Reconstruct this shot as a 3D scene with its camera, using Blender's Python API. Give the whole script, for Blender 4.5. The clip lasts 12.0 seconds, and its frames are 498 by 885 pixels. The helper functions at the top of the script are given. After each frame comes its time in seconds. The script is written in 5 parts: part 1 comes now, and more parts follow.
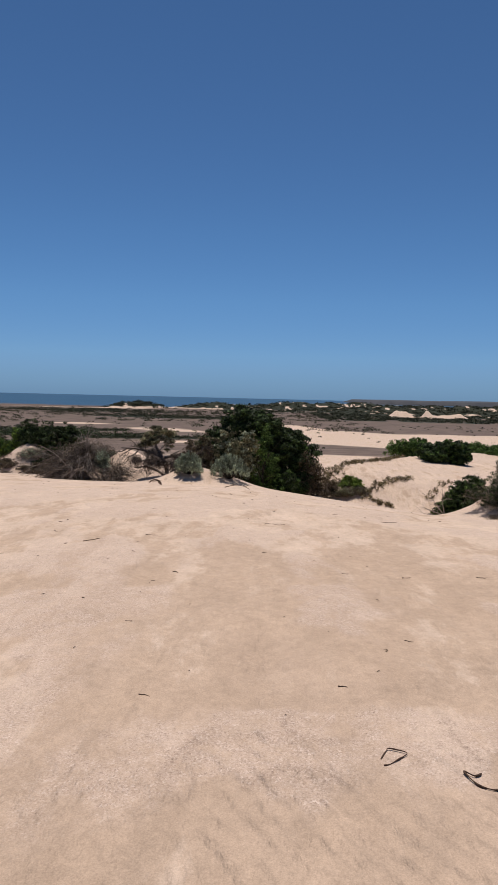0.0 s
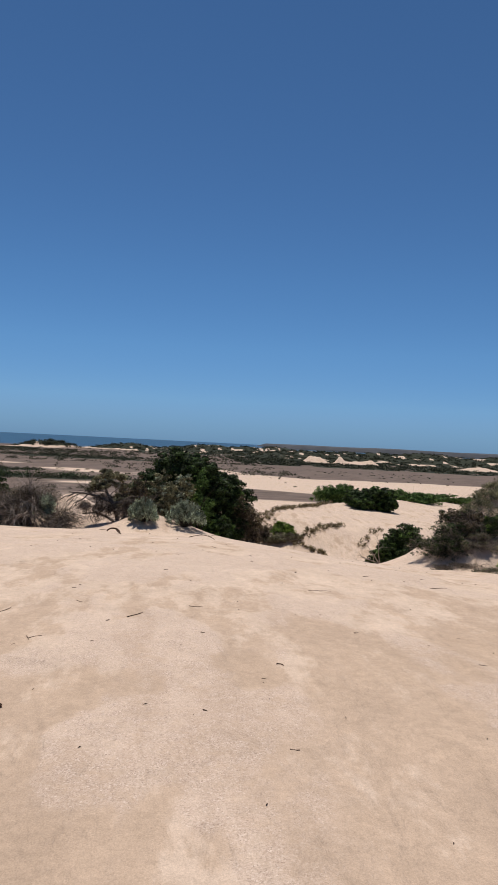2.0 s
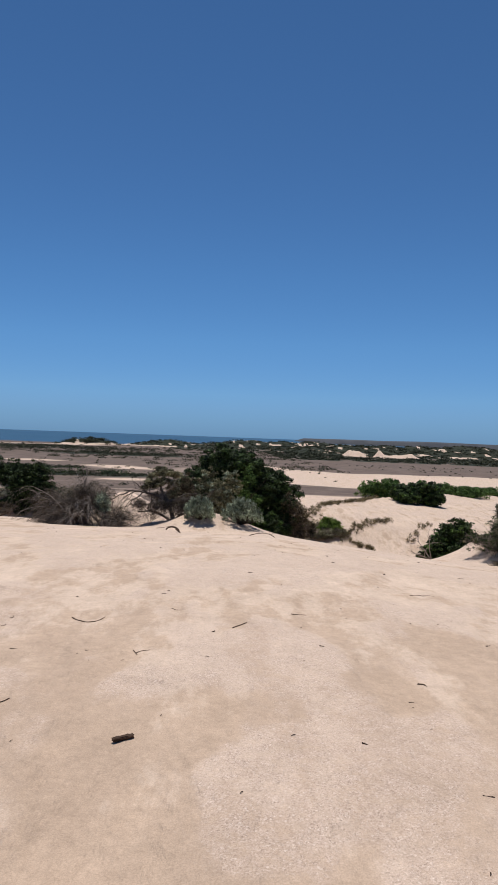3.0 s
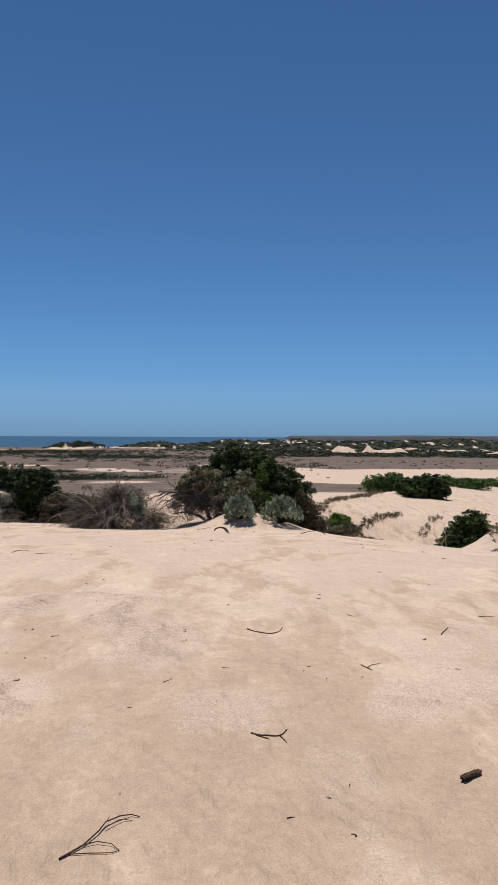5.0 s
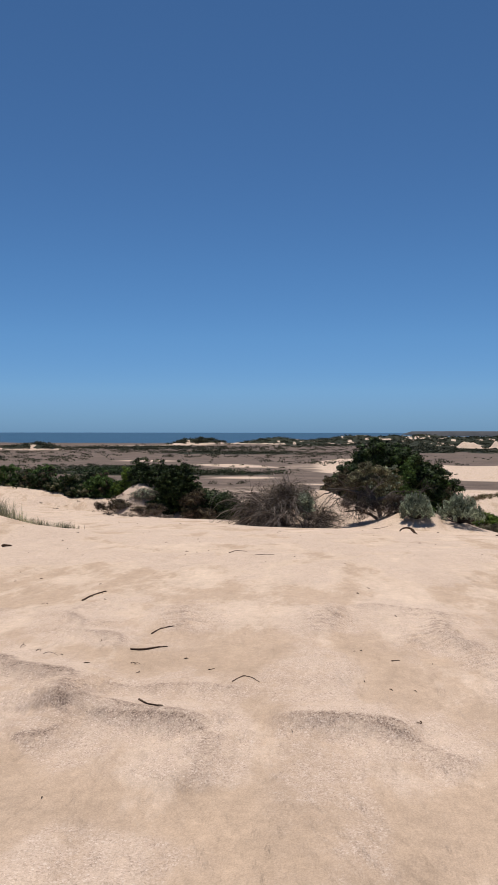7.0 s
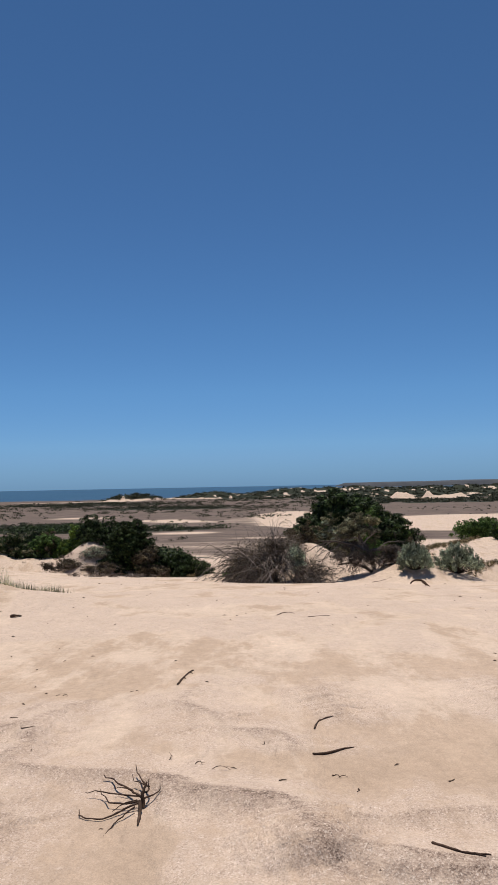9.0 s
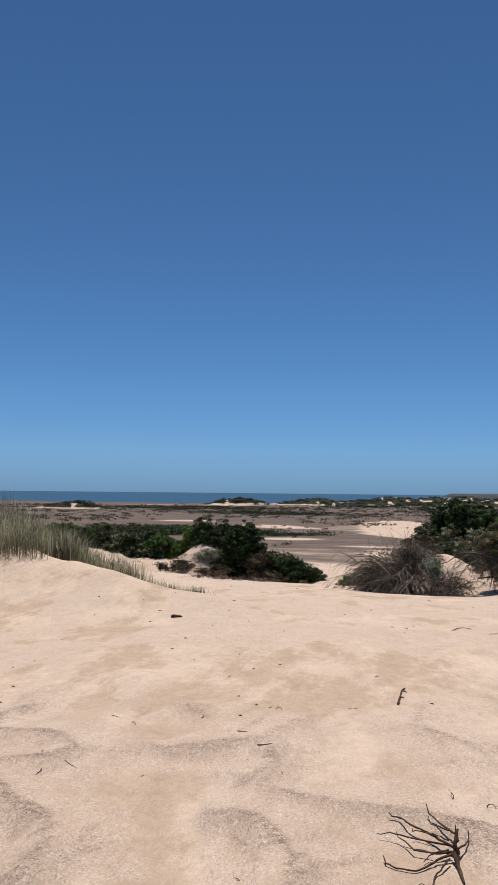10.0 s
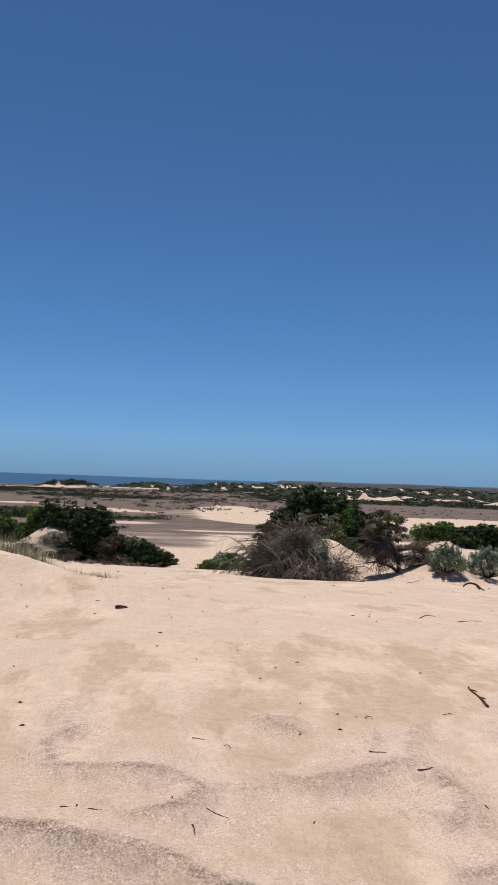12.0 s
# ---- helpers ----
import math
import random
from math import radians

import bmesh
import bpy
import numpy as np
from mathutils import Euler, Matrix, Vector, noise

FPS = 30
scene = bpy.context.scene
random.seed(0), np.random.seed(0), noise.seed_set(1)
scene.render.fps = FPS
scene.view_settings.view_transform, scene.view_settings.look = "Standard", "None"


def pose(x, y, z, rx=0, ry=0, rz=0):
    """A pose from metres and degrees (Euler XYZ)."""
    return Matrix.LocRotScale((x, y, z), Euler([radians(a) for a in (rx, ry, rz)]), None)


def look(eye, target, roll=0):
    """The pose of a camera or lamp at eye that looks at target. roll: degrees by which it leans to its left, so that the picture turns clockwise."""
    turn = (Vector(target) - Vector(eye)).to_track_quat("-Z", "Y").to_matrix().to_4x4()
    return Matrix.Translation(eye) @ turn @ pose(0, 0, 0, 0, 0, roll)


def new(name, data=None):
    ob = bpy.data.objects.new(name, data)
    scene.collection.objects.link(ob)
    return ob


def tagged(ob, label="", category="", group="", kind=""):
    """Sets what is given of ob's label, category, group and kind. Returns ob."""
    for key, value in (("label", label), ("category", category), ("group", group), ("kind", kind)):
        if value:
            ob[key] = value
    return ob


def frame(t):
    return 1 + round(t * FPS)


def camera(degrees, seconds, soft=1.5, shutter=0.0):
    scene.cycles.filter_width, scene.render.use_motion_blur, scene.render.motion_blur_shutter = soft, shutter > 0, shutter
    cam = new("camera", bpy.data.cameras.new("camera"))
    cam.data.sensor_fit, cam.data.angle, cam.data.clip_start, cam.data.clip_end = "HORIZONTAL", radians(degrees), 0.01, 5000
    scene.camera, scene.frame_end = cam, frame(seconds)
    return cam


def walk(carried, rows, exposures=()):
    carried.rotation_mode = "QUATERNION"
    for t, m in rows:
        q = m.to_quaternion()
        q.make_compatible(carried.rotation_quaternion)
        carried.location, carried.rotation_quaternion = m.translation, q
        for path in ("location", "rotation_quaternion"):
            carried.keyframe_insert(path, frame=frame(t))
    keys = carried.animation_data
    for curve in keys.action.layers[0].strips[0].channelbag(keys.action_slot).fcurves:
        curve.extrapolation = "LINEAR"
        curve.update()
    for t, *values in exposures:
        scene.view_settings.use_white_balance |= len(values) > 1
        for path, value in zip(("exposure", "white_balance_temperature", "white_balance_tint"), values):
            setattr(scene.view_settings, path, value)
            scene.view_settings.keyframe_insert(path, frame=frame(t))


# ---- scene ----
cam = camera(37.0, 12.0, soft=1.1)
PATH = [
    (0, (0.14, 0.103, 1.672), (0.133, 2.099, 1.545), 1.4),
    (0.5, (-0.237, 0.437, 1.699), (-0.164, 2.435, 1.652), 0.5),
    (1, (-0.625, 0.706, 1.661), (-0.511, 2.703, 1.666), 1.3),
    (1.5, (-0.996, 1.044, 1.69), (-0.931, 3.043, 1.711), 2.7),
    (2, (-1.321, 1.281, 1.681), (-1.101, 3.268, 1.677), 2.9),
    (2.5, (-1.591, 1.58, 1.645), (-1.343, 3.564, 1.608), 2.0),
    (3, (-1.862, 1.82, 1.664), (-1.742, 3.816, 1.643), 2.1),
    (3.2, (-2.011, 1.918, 1.635), (-1.912, 3.916, 1.625), 2.7),
    (4.8, (-3.235, 2.383, 1.583), (-3.082, 4.376, 1.54), 0.0),
    (5, (-3.382, 2.522, 1.554), (-3.227, 4.516, 1.531), 0.3),
    (5.5, (-3.767, 2.682, 1.55), (-3.745, 4.682, 1.542), 0.4),
    (6, (-4.145, 2.82, 1.562), (-4.159, 4.82, 1.52), 2.0),
    (6.5, (-4.551, 3.089, 1.569), (-4.695, 5.084, 1.552), 1.6),
    (7, (-4.967, 3.326, 1.528), (-5.129, 5.319, 1.493), 0.1),
    (7.2, (-5.082, 3.434, 1.499), (-5.125, 5.434, 1.455), 0.3),
    (8.8, (-6.351, 4.245, 1.483), (-6.27, 6.241, 1.586), -0.9),
    (9, (-6.554, 4.349, 1.447), (-6.538, 6.346, 1.556), -1.1),
    (9.5, (-7.011, 4.514, 1.395), (-7.119, 6.51, 1.48), 0.6),
    (10, (-7.448, 4.783, 1.393), (-7.708, 6.762, 1.52), 0.6),
    (10.5, (-7.86, 4.982, 1.357), (-8.061, 6.969, 1.468), 1.1),
    (11, (-8.277, 5.264, 1.309), (-8.368, 7.259, 1.416), 0.1),
    (11.5, (-8.678, 5.45, 1.286), (-8.605, 7.445, 1.406), 0.8),
    (12, (-9.06, 5.594, 1.288), (-8.878, 7.583, 1.383), 2.1),
]
walk(cam, [(t, look(eye, target, roll)) for t, eye, target, roll in PATH], [(0, -0.09, 6580, 13), (1.5, -0.03, 6500, 11), (2.4, -0.02, 6450, 10), (3, 0.0, 6230, 10), (3.3, 0.0, 6230, 10), (4.8, 0.0, 6400, 10), (7, 0.01, 6500, 10), (12, 0.04, 6420, 10)])

# ---- world, sun ----
SUN_UP, SUN_AZ = 73.0, -6.0  # degrees above the horizon; clockwise from +y
world = bpy.data.worlds.new("sky")
world.use_nodes = True
scene.world = world
wn = world.node_tree.nodes
sky = wn.new("ShaderNodeTexSky")
sky.sky_type = 'NISHITA'
sky.sun_disc = False
sky.sun_elevation = radians(SUN_UP)
sky.sun_rotation = radians(SUN_AZ)
sky.altitude = 0
sky.air_density = 0.62
sky.dust_density = 0.0
sky.ozone_density = 7.0
wn["Background"].inputs[1].default_value = 0.125
# sea haze: clear deep blue aloft, the glare of the lowest degrees dulled
lie = wn.new("ShaderNodeTexCoord")
axis = wn.new("ShaderNodeSeparateXYZ")
world.node_tree.links.new(lie.outputs["Generated"], axis.inputs[0])
tint = wn.new("ShaderNodeValToRGB")
HAZE = ((0.0, 0.21, 0.325, 0.51), (0.0175, 0.288, 0.398, 0.545), (0.035, 0.365, 0.472, 0.59), (0.052, 0.42, 0.54, 0.63),
        (0.122, 0.475, 0.635, 0.69), (0.208, 0.48, 0.655, 0.705), (0.342, 0.48, 0.645, 0.695), (0.574, 0.48, 0.645, 0.69))
while len(tint.color_ramp.elements) < len(HAZE):
    tint.color_ramp.elements.new(0.9)
for e, (p, r, g, b) in zip(tint.color_ramp.elements, HAZE):
    e.position, e.color = p, (r, g, b, 1)
world.node_tree.links.new(axis.outputs["Z"], tint.inputs[0])
deep = wn.new("ShaderNodeMix")
deep.data_type, deep.blend_type = 'RGBA', 'MULTIPLY'
deep.inputs[0].default_value = 1.0
world.node_tree.links.new(sky.outputs[0], deep.inputs[6])
world.node_tree.links.new(tint.outputs[0], deep.inputs[7])
world.node_tree.links.new(deep.outputs[2], wn["Background"].inputs[0])
sun = new("sun", bpy.data.lights.new("sun", 'SUN'))
sun.data.energy, sun.data.angle, sun.data.color = 4.3, radians(0.55), (1.0, 0.955, 0.89)
su, sa = radians(SUN_UP), radians(SUN_AZ)
sun.matrix_world = look((0, 0, 60), (-math.cos(su) * math.sin(sa) * 60, -math.cos(su) * math.cos(sa) * 60, 60 - math.sin(su) * 60))


# ---- small tools ----
def vnoise(x, y, seed=0):
    """Smooth value noise of arrays, about -1 to 1."""
    xi, yi = np.floor(x), np.floor(y)
    fx, fy = x - xi, y - yi
    fx, fy = fx * fx * (3 - 2 * fx), fy * fy * (3 - 2 * fy)

    def r(a, b):
        v = np.sin(a * 127.1 + b * 311.7 + seed * 74.7) * 43758.5453
        return v - np.floor(v)
    top = r(xi, yi) * (1 - fx) + r(xi + 1, yi) * fx
    low = r(xi, yi + 1) * (1 - fx) + r(xi + 1, yi + 1) * fx
    return 2 * (top * (1 - fy) + low * fy) - 1


def fbm(x, y, octaves=4, seed=0):
    total, amp = 0.0 * x, 0.5
    for k in range(octaves):
        total = total + amp * vnoise(x * 2 ** k + 17.3 * k, y * 2 ** k - 9.1 * k, seed + k)
        amp *= 0.5
    return total


def ramp(v, a, b):
    u = np.clip((v - a) / (b - a), 0, 1)
    return u * u * (3 - 2 * u)


def bell(x, y, cx, cy, sx, sy, turn=0.0):
    c, s = math.cos(radians(turn)), math.sin(radians(turn))
    u, v = (x - cx) * c + (y - cy) * s, -(x - cx) * s + (y - cy) * c
    return np.exp(-(u / sx) ** 2 - (v / sy) ** 2)


PLAIN, SEA = -13.4, -20.0
# mounds and hollows of the dune: x, y, metres, half-widths, turn
MOUNDS = [
    (-4.75, 28.1, 0.95, 1.0, 1.1, 0), (-2.4, 27.8, 0.72, 1.8, 1.3, 0), (-5.3, 26.0, -0.17, 1.2, 0.8, 0), (-1.2, 25.9, 0.4, 1.3, 1.0, 0), (-2.1, 25.3, 0.3, 0.9, 0.9, 0),
    (-11.6, 16.8, 0.45, 2.0, 1.9, 0), (-14.8, 17.8, 1.2, 2.2, 2.2, 0), (-18.1, 62.2, 2.45, 2.6, 3.3, 0), (-6.6, 47.3, 1.5, 2.2, 1.5, 0), (-24.0, 24.0, 0.9, 5.0, 5.0, 0), (-11.5, 32.5, -0.1, 3.0, 2.5, 0), (-19.0, 56.0, -2.3, 11.0, 10.0, 0),
] + [
    (15.0, 37.8, 2.8, 3.2, 2.2, 0), (22.0, 45.0, 7.0, 6.5, 4.0, 0), (12.5, 46.0, -0.6, 4.0, 6.0, 0),
    (-19.0, 49.0, -0.5, 4.0, 5.0, 0), (-8.0, 45.0, -1.4, 9.0, 7.0, 0),
]
# hills and far dunes on the plain
HILLS = [
    (-110, 711, 5.6, 15, 12, 0), (-126, 709, 2.6, 10, 9, 0), (-92, 712, 2.2, 12, 9, 0),
    (-190, 500, 3.6, 16, 10, 0), (-206, 502, 2.2, 20, 8, 0),
    (-37, 745, 6.0, 36, 30, 0), (40, 800, 5.5, 60, 40, 0), (120, 790, 6.2, 70, 50, 0),
    (130, 700, 6.2, 60, 55, 0), (230, 700, 7.2, 70, 55, 0), (330, 680, 7.4, 80, 55, 0), (460, 650, 7.4, 110, 60, 0),
] + [
    (118, 606, 6.0, 5, 8, 0), (125, 606, 3.8, 5, 7, 0), (141, 600, 4.2, 3, 7, 0), (152, 600, 2.8, 10, 7, 0), (166, 600, 3.2, 5, 7, 0), (243, 560, 3.2, 14, 8, 0),
]


def height(x, y):
    """The ground's height."""
    xs = 30 * np.tanh(x / 30)
    yn = np.maximum(y, -12)
    s = np.minimum(3 * np.logaddexp(0, (yn - 11) / 3), 400)
    dune = 0.2575 + 0.026 * xs - 0.111 * s - 0.00258 * xs * np.minimum(s, 60) - 0.00326 * np.minimum(yn, 60) + 0.00063 * np.minimum(xs * xs, 400)
    heaps = sum(h * bell(x, y, cx, cy, sx, sy, turn) for cx, cy, h, sx, sy, turn in MOUNDS)
    dune = dune + heaps * (1 + 0.3 * fbm(x / 1.3, y / 1.3, 2, 15))
    dune = dune - 0.8 * ramp(x, -1.5, 8) * ramp(y, 5, 18)
    dune = dune - 0.32 * ramp(x, 4, 9) * ramp(y, 8, 20)
    # the hollow's far rim, running from the big shrub away to the right
    across = (x - 10) * -0.768 + (y - 68) * 0.64
    along = (x - 10) * 0.64 + (y - 68) * 0.768
    rim = -4.1 - 0.11 * np.maximum(-across, 0) - 0.38 * np.maximum(across, 0) - 5 * ramp(-along, 3, 16) - 0.035 * np.maximum(along - 8, 0) - 9 * ramp(-across, 16, 34)
    dune = 0.4 * np.logaddexp(dune / 0.4, rim / 0.4)
    far = ramp(y, 30, 90)
    dune = dune + far * 0.5 * fbm(x / 9, y / 9, 3, 3)
    flat = PLAIN + 0.5 * fbm(x / 40, y / 40, 3, 5) * ramp(np.hypot(x, y), 150, 400)
    knobs, blown = 0.45 * fbm(x / 16, y / 16, 3, 9), 0.55 * fbm(x / 5, y / 30, 3, 10)
    for k, (cx, cy, h, sx, sy, turn) in enumerate(HILLS):
        flat = flat + h * bell(x, y, cx, cy, sx, sy, turn) * (1 + (knobs if k < 12 else blown))
    shore = ramp(y + 14 * fbm(x / 60, y / 60, 3, 2), 800, 900)
    flat = flat - 14 * shore
    k = 0.9
    z = k * np.logaddexp(dune / k, flat / k)
    return z


def zat(x, y):
    return float(height(np.array([float(x)]), np.array([float(y)]))[0])


# ---- materials ----
def material(name, rough=0.9, spec=0.3):
    m = bpy.data.materials.new(name)
    m.use_nodes = True
    nt = m.node_tree
    b = nt.nodes["Principled BSDF"]
    b.inputs["Roughness"].default_value = rough
    b.inputs["Specular IOR Level"].default_value = spec
    return m, nt, b


def node(nt, kind, **values):
    n = nt.nodes.new(kind)
    for k, v in values.items():
        if k in n.inputs:
            n.inputs[k].default_value = v
    return n


def rgb_ramp(nt, fac, stops):
    n = nt.nodes.new("ShaderNodeValToRGB")
    while len(n.color_ramp.elements) < len(stops):
        n.color_ramp.elements.new(0.5)
    for e, (p, c) in zip(n.color_ramp.elements, stops):
        e.position = p
        e.color = (*c, 1) if len(c) == 3 else (c[0], c[0], c[0], 1)
    nt.links.new(fac, n.inputs[0])
    return n.outputs[0]


def mixed(nt, fac, a, b, how='MIX'):
    n = nt.nodes.new("ShaderNodeMix")
    n.data_type, n.blend_type = 'RGBA', how
    for sock, v in ((n.inputs[0], fac), (n.inputs[6], a), (n.inputs[7], b)):
        if isinstance(v, (int, float)):
            sock.default_value = v
        elif isinstance(v, tuple):
            sock.default_value = (*v, 1)
        else:
            nt.links.new(v, sock)
    return n.outputs[2]


def maths(nt, op, a, b=0.0, clamp=False):
    n = nt.nodes.new("ShaderNodeMath")
    n.operation, n.use_clamp = op, clamp
    for sock, v in ((n.inputs[0], a), (n.inputs[1], b)):
        if isinstance(v, (int, float)):
            sock.default_value = v
        else:
            nt.links.new(v, sock)
    return n.outputs[0]


def noise_tex(nt, where, scale, detail=3.0, rough=0.55):
    n = node(nt, "ShaderNodeTexNoise", Scale=scale, Detail=detail, Roughness=rough)
    nt.links.new(where, n.inputs["Vector"])
    return n.outputs[0]


def leaf_material(name, dark, light, rough=0.6, glow=0.25):
    """Leaves: every leaf its own tone, light passing through a little; lit and shaded patches painted in."""
    m, nt, b = material(name, rough, 0.12)
    g = nt.nodes.new("ShaderNodeNewGeometry")
    tc = nt.nodes.new("ShaderNodeTexCoord")
    base = rgb_ramp(nt, g.outputs["Random Per Island"], [(0.0, dark), (0.65, light), (1.0, tuple(min(1, c * 1.5) for c in light))])
    # patchy tone, its contrast raised to paint in lit heads and black gaps
    patch = noise_tex(nt, tc.outputs["Object"], 2.2, 4, 0.6)
    tone = rgb_ramp(nt, patch, [(0.34, (0.4,)), (0.5, (0.9,)), (0.66, (1.75,))])
    nt.links.new(mixed(nt, 1.0, base, tone, 'MULTIPLY'), b.inputs["Base Color"])
    b.inputs["Transmission Weight"].default_value = 0.0
    t = nt.nodes.new("ShaderNodeBsdfTranslucent")
    nt.links.new(b.inputs["Base Color"].links[0].from_socket, t.inputs["Color"])
    mix = nt.nodes.new("ShaderNodeMixShader")
    mix.inputs[0].default_value = glow
    nt.links.new(b.outputs[0], mix.inputs[1])
    nt.links.new(t.outputs[0], mix.inputs[2])
    nt.links.new(mix.outputs[0], nt.nodes["Material Output"].inputs[0])
    return m


def bark_material(name, dark, light):
    m, nt, b = material(name, 0.9, 0.15)
    tc = nt.nodes.new("ShaderNodeTexCoord")
    g = nt.nodes.new("ShaderNodeNewGeometry")
    n = noise_tex(nt, tc.outputs["Object"], 25, 4, 0.65)
    c = rgb_ramp(nt, n, [(0.3, dark), (0.75, light)])
    tone = rgb_ramp(nt, g.outputs["Random Per Island"], [(0.0, (0.65,)), (1.0, (1.3,))])
    nt.links.new(mixed(nt, 1.0, c, tone, 'MULTIPLY'), b.inputs["Base Color"])
    bump = node(nt, "ShaderNodeBump", Strength=0.5, Distance=0.004)
    nt.links.new(n, bump.inputs["Height"])
    nt.links.new(bump.outputs[0], b.inputs["Normal"])
    return m


def sand_material():
    m, nt, b = material("sand", 0.95, 0.1)
    tc = nt.nodes.new("ShaderNodeTexCoord")
    where = tc.outputs["Object"]

    def mask(name):
        a = nt.nodes.new("ShaderNodeAttribute")
        a.attribute_name = name
        return a.outputs["Fac"]

    def stretched(sx, sy, turn):
        n = nt.nodes.new("ShaderNodeMapping")
        n.inputs["Scale"].default_value = (sx, sy, 1.0)
        n.inputs["Rotation"].default_value = (0, 0, radians(turn))
        nt.links.new(where, n.inputs["Vector"])
        return n.outputs[0]

    def grains(scale):
        n = nt.nodes.new("ShaderNodeTexVoronoi")
        n.inputs["Scale"].default_value = scale
        nt.links.new(where, n.inputs["Vector"])
        return n
    grit, brown, scrub, crest = mask("grit"), mask("brown"), mask("scrub"), mask("crest")
    small, coarse = grains(230), grains(125)
    # fine wind-blown sand: warm tan
    base = rgb_ramp(nt, noise_tex(nt, where, 0.35, 4), [(0.3, (0.462, 0.338, 0.245)), (0.7, (0.498, 0.369, 0.275))])
    base = mixed(nt, 1.0, base, rgb_ramp(nt, noise_tex(nt, stretched(1.3, 0.8, 8), 2.6, 8, 0.72), [(0.28, (0.86,)), (0.72, (1.09,))]), 'MULTIPLY')
    base = mixed(nt, 1.0, base, rgb_ramp(nt, noise_tex(nt, where, 16, 7, 0.8), [(0.32, (0.88,)), (0.68, (1.11,))]), 'MULTIPLY')
    base = mixed(nt, 1.0, base, rgb_ramp(nt, noise_tex(nt, where, 130, 4, 0.8), [(0.34, (0.83,)), (0.66, (1.16,))]), 'MULTIPLY')
    # paler shelly sand in torn patches, closing up towards the crest
    torn = maths(nt, 'ADD', noise_tex(nt, stretched(1.5, 0.55, 14), 1.15, 11, 0.69), maths(nt, 'ADD', maths(nt, 'MULTIPLY', mask("pale"), 0.15), maths(nt, 'MULTIPLY', maths(nt, 'SUBTRACT', grit, 0.45), 0.13)))
    streak = rgb_ramp(nt, torn, [(0.38, (0.97, 0.95, 0.92)), (0.53, (1.05, 1.035, 1.01)), (0.60, (1.25, 1.28, 1.31)), (0.78, (1.37, 1.42, 1.46))])
    base = mixed(nt, 1.0, base, streak, 'MULTIPLY')
    # shell grit: single grains, white, pinkish and dark
    shell = [(0.0, (0.11, 0.074, 0.056)), (0.16, (0.34, 0.245, 0.185)), (0.42, (0.525, 0.388, 0.298)), (0.75, (0.605, 0.46, 0.365)), (1.0, (0.92, 0.78, 0.66))]
    shaded_shell = [(0.0, (0.035, 0.022, 0.016)), (0.3, (0.17, 0.113, 0.084)), (0.55, (0.33, 0.236, 0.18)), (0.8, (0.50, 0.375, 0.29)), (1.0, (0.85, 0.71, 0.59))]
    loose = mixed(nt, 0.55, rgb_ramp(nt, small.outputs["Color"], shell), rgb_ramp(nt, coarse.outputs["Color"], shell))
    shaded_grains = mixed(nt, 0.6, rgb_ramp(nt, small.outputs["Color"], shaded_shell), rgb_ramp(nt, coarse.outputs["Color"], shaded_shell))
    drift = noise_tex(nt, stretched(1.5, 0.6, -10), 1.5, 11, 0.7)
    sift = maths(nt, 'ADD', maths(nt, 'MULTIPLY', grit, 0.55), maths(nt, 'SUBTRACT', drift, 0.27))
    broken = rgb_ramp(nt, sift, [(0.27, (0.05,)), (0.41, (0.28,)), (0.52, (0.85,)), (0.76, (1.0,))])
    tuft = rgb_ramp(nt, noise_tex(nt, where, 11, 7, 0.8), [(0.36, (0.2,)), (0.6, (1.0,))])
    base = mixed(nt, maths(nt, 'MULTIPLY', maths(nt, 'MULTIPLY', broken, tuft), 0.95), base, loose)
    # darker shell crumbs along the crests, the ridges' shade painted in with them
    crest_shade = maths(nt, 'MULTIPLY', crest, rgb_ramp(nt, noise_tex(nt, where, 22, 5, 0.75), [(0.3, (0.3,)), (0.55, (1.0,))]))
    base = mixed(nt, crest_shade, base, shaded_grains)
    # wind-bared flats with low brown growth
    edge = maths(nt, 'ADD', brown, maths(nt, 'MULTIPLY', maths(nt, 'SUBTRACT', noise_tex(nt, stretched(0.6, 1.6, 0), 0.06, 8, 0.7), 0.5), 1.2))
    flat = rgb_ramp(nt, noise_tex(nt, stretched(0.5, 1.3, 0), 0.2, 8, 0.78), [(0.3, (0.085, 0.062, 0.05)), (0.55, (0.16, 0.118, 0.095)), (0.8, (0.30, 0.228, 0.18))])
    base = mixed(nt, rgb_ramp(nt, edge, [(0.36, (0.0,)), (0.62, (0.75,)), (0.8, (1.0,))]), base, flat)
    edge2 = maths(nt, 'ADD', scrub, maths(nt, 'MULTIPLY', maths(nt, 'SUBTRACT', noise_tex(nt, where, 0.09, 6, 0.7), 0.5), 1.3))
    green = rgb_ramp(nt, noise_tex(nt, where, 0.25, 6, 0.75), [(0.3, (0.018, 0.022, 0.014)), (0.6, (0.043, 0.046, 0.03)), (0.85, (0.12, 0.10, 0.075))])
    base = mixed(nt, rgb_ramp(nt, edge2, [(0.46, (0.0,)), (0.56, (1.0,))]), base, green)
    nt.links.new(base, b.inputs["Base Color"])
    # relief: wind ripples, lumps, grains
    wave = node(nt, "ShaderNodeTexWave", Scale=3.7, Distortion=3.0, Detail=2.0)
    wave.inputs["Detail Scale"].default_value = 0.7
    nt.links.new(stretched(1, 1, -27), wave.inputs["Vector"])
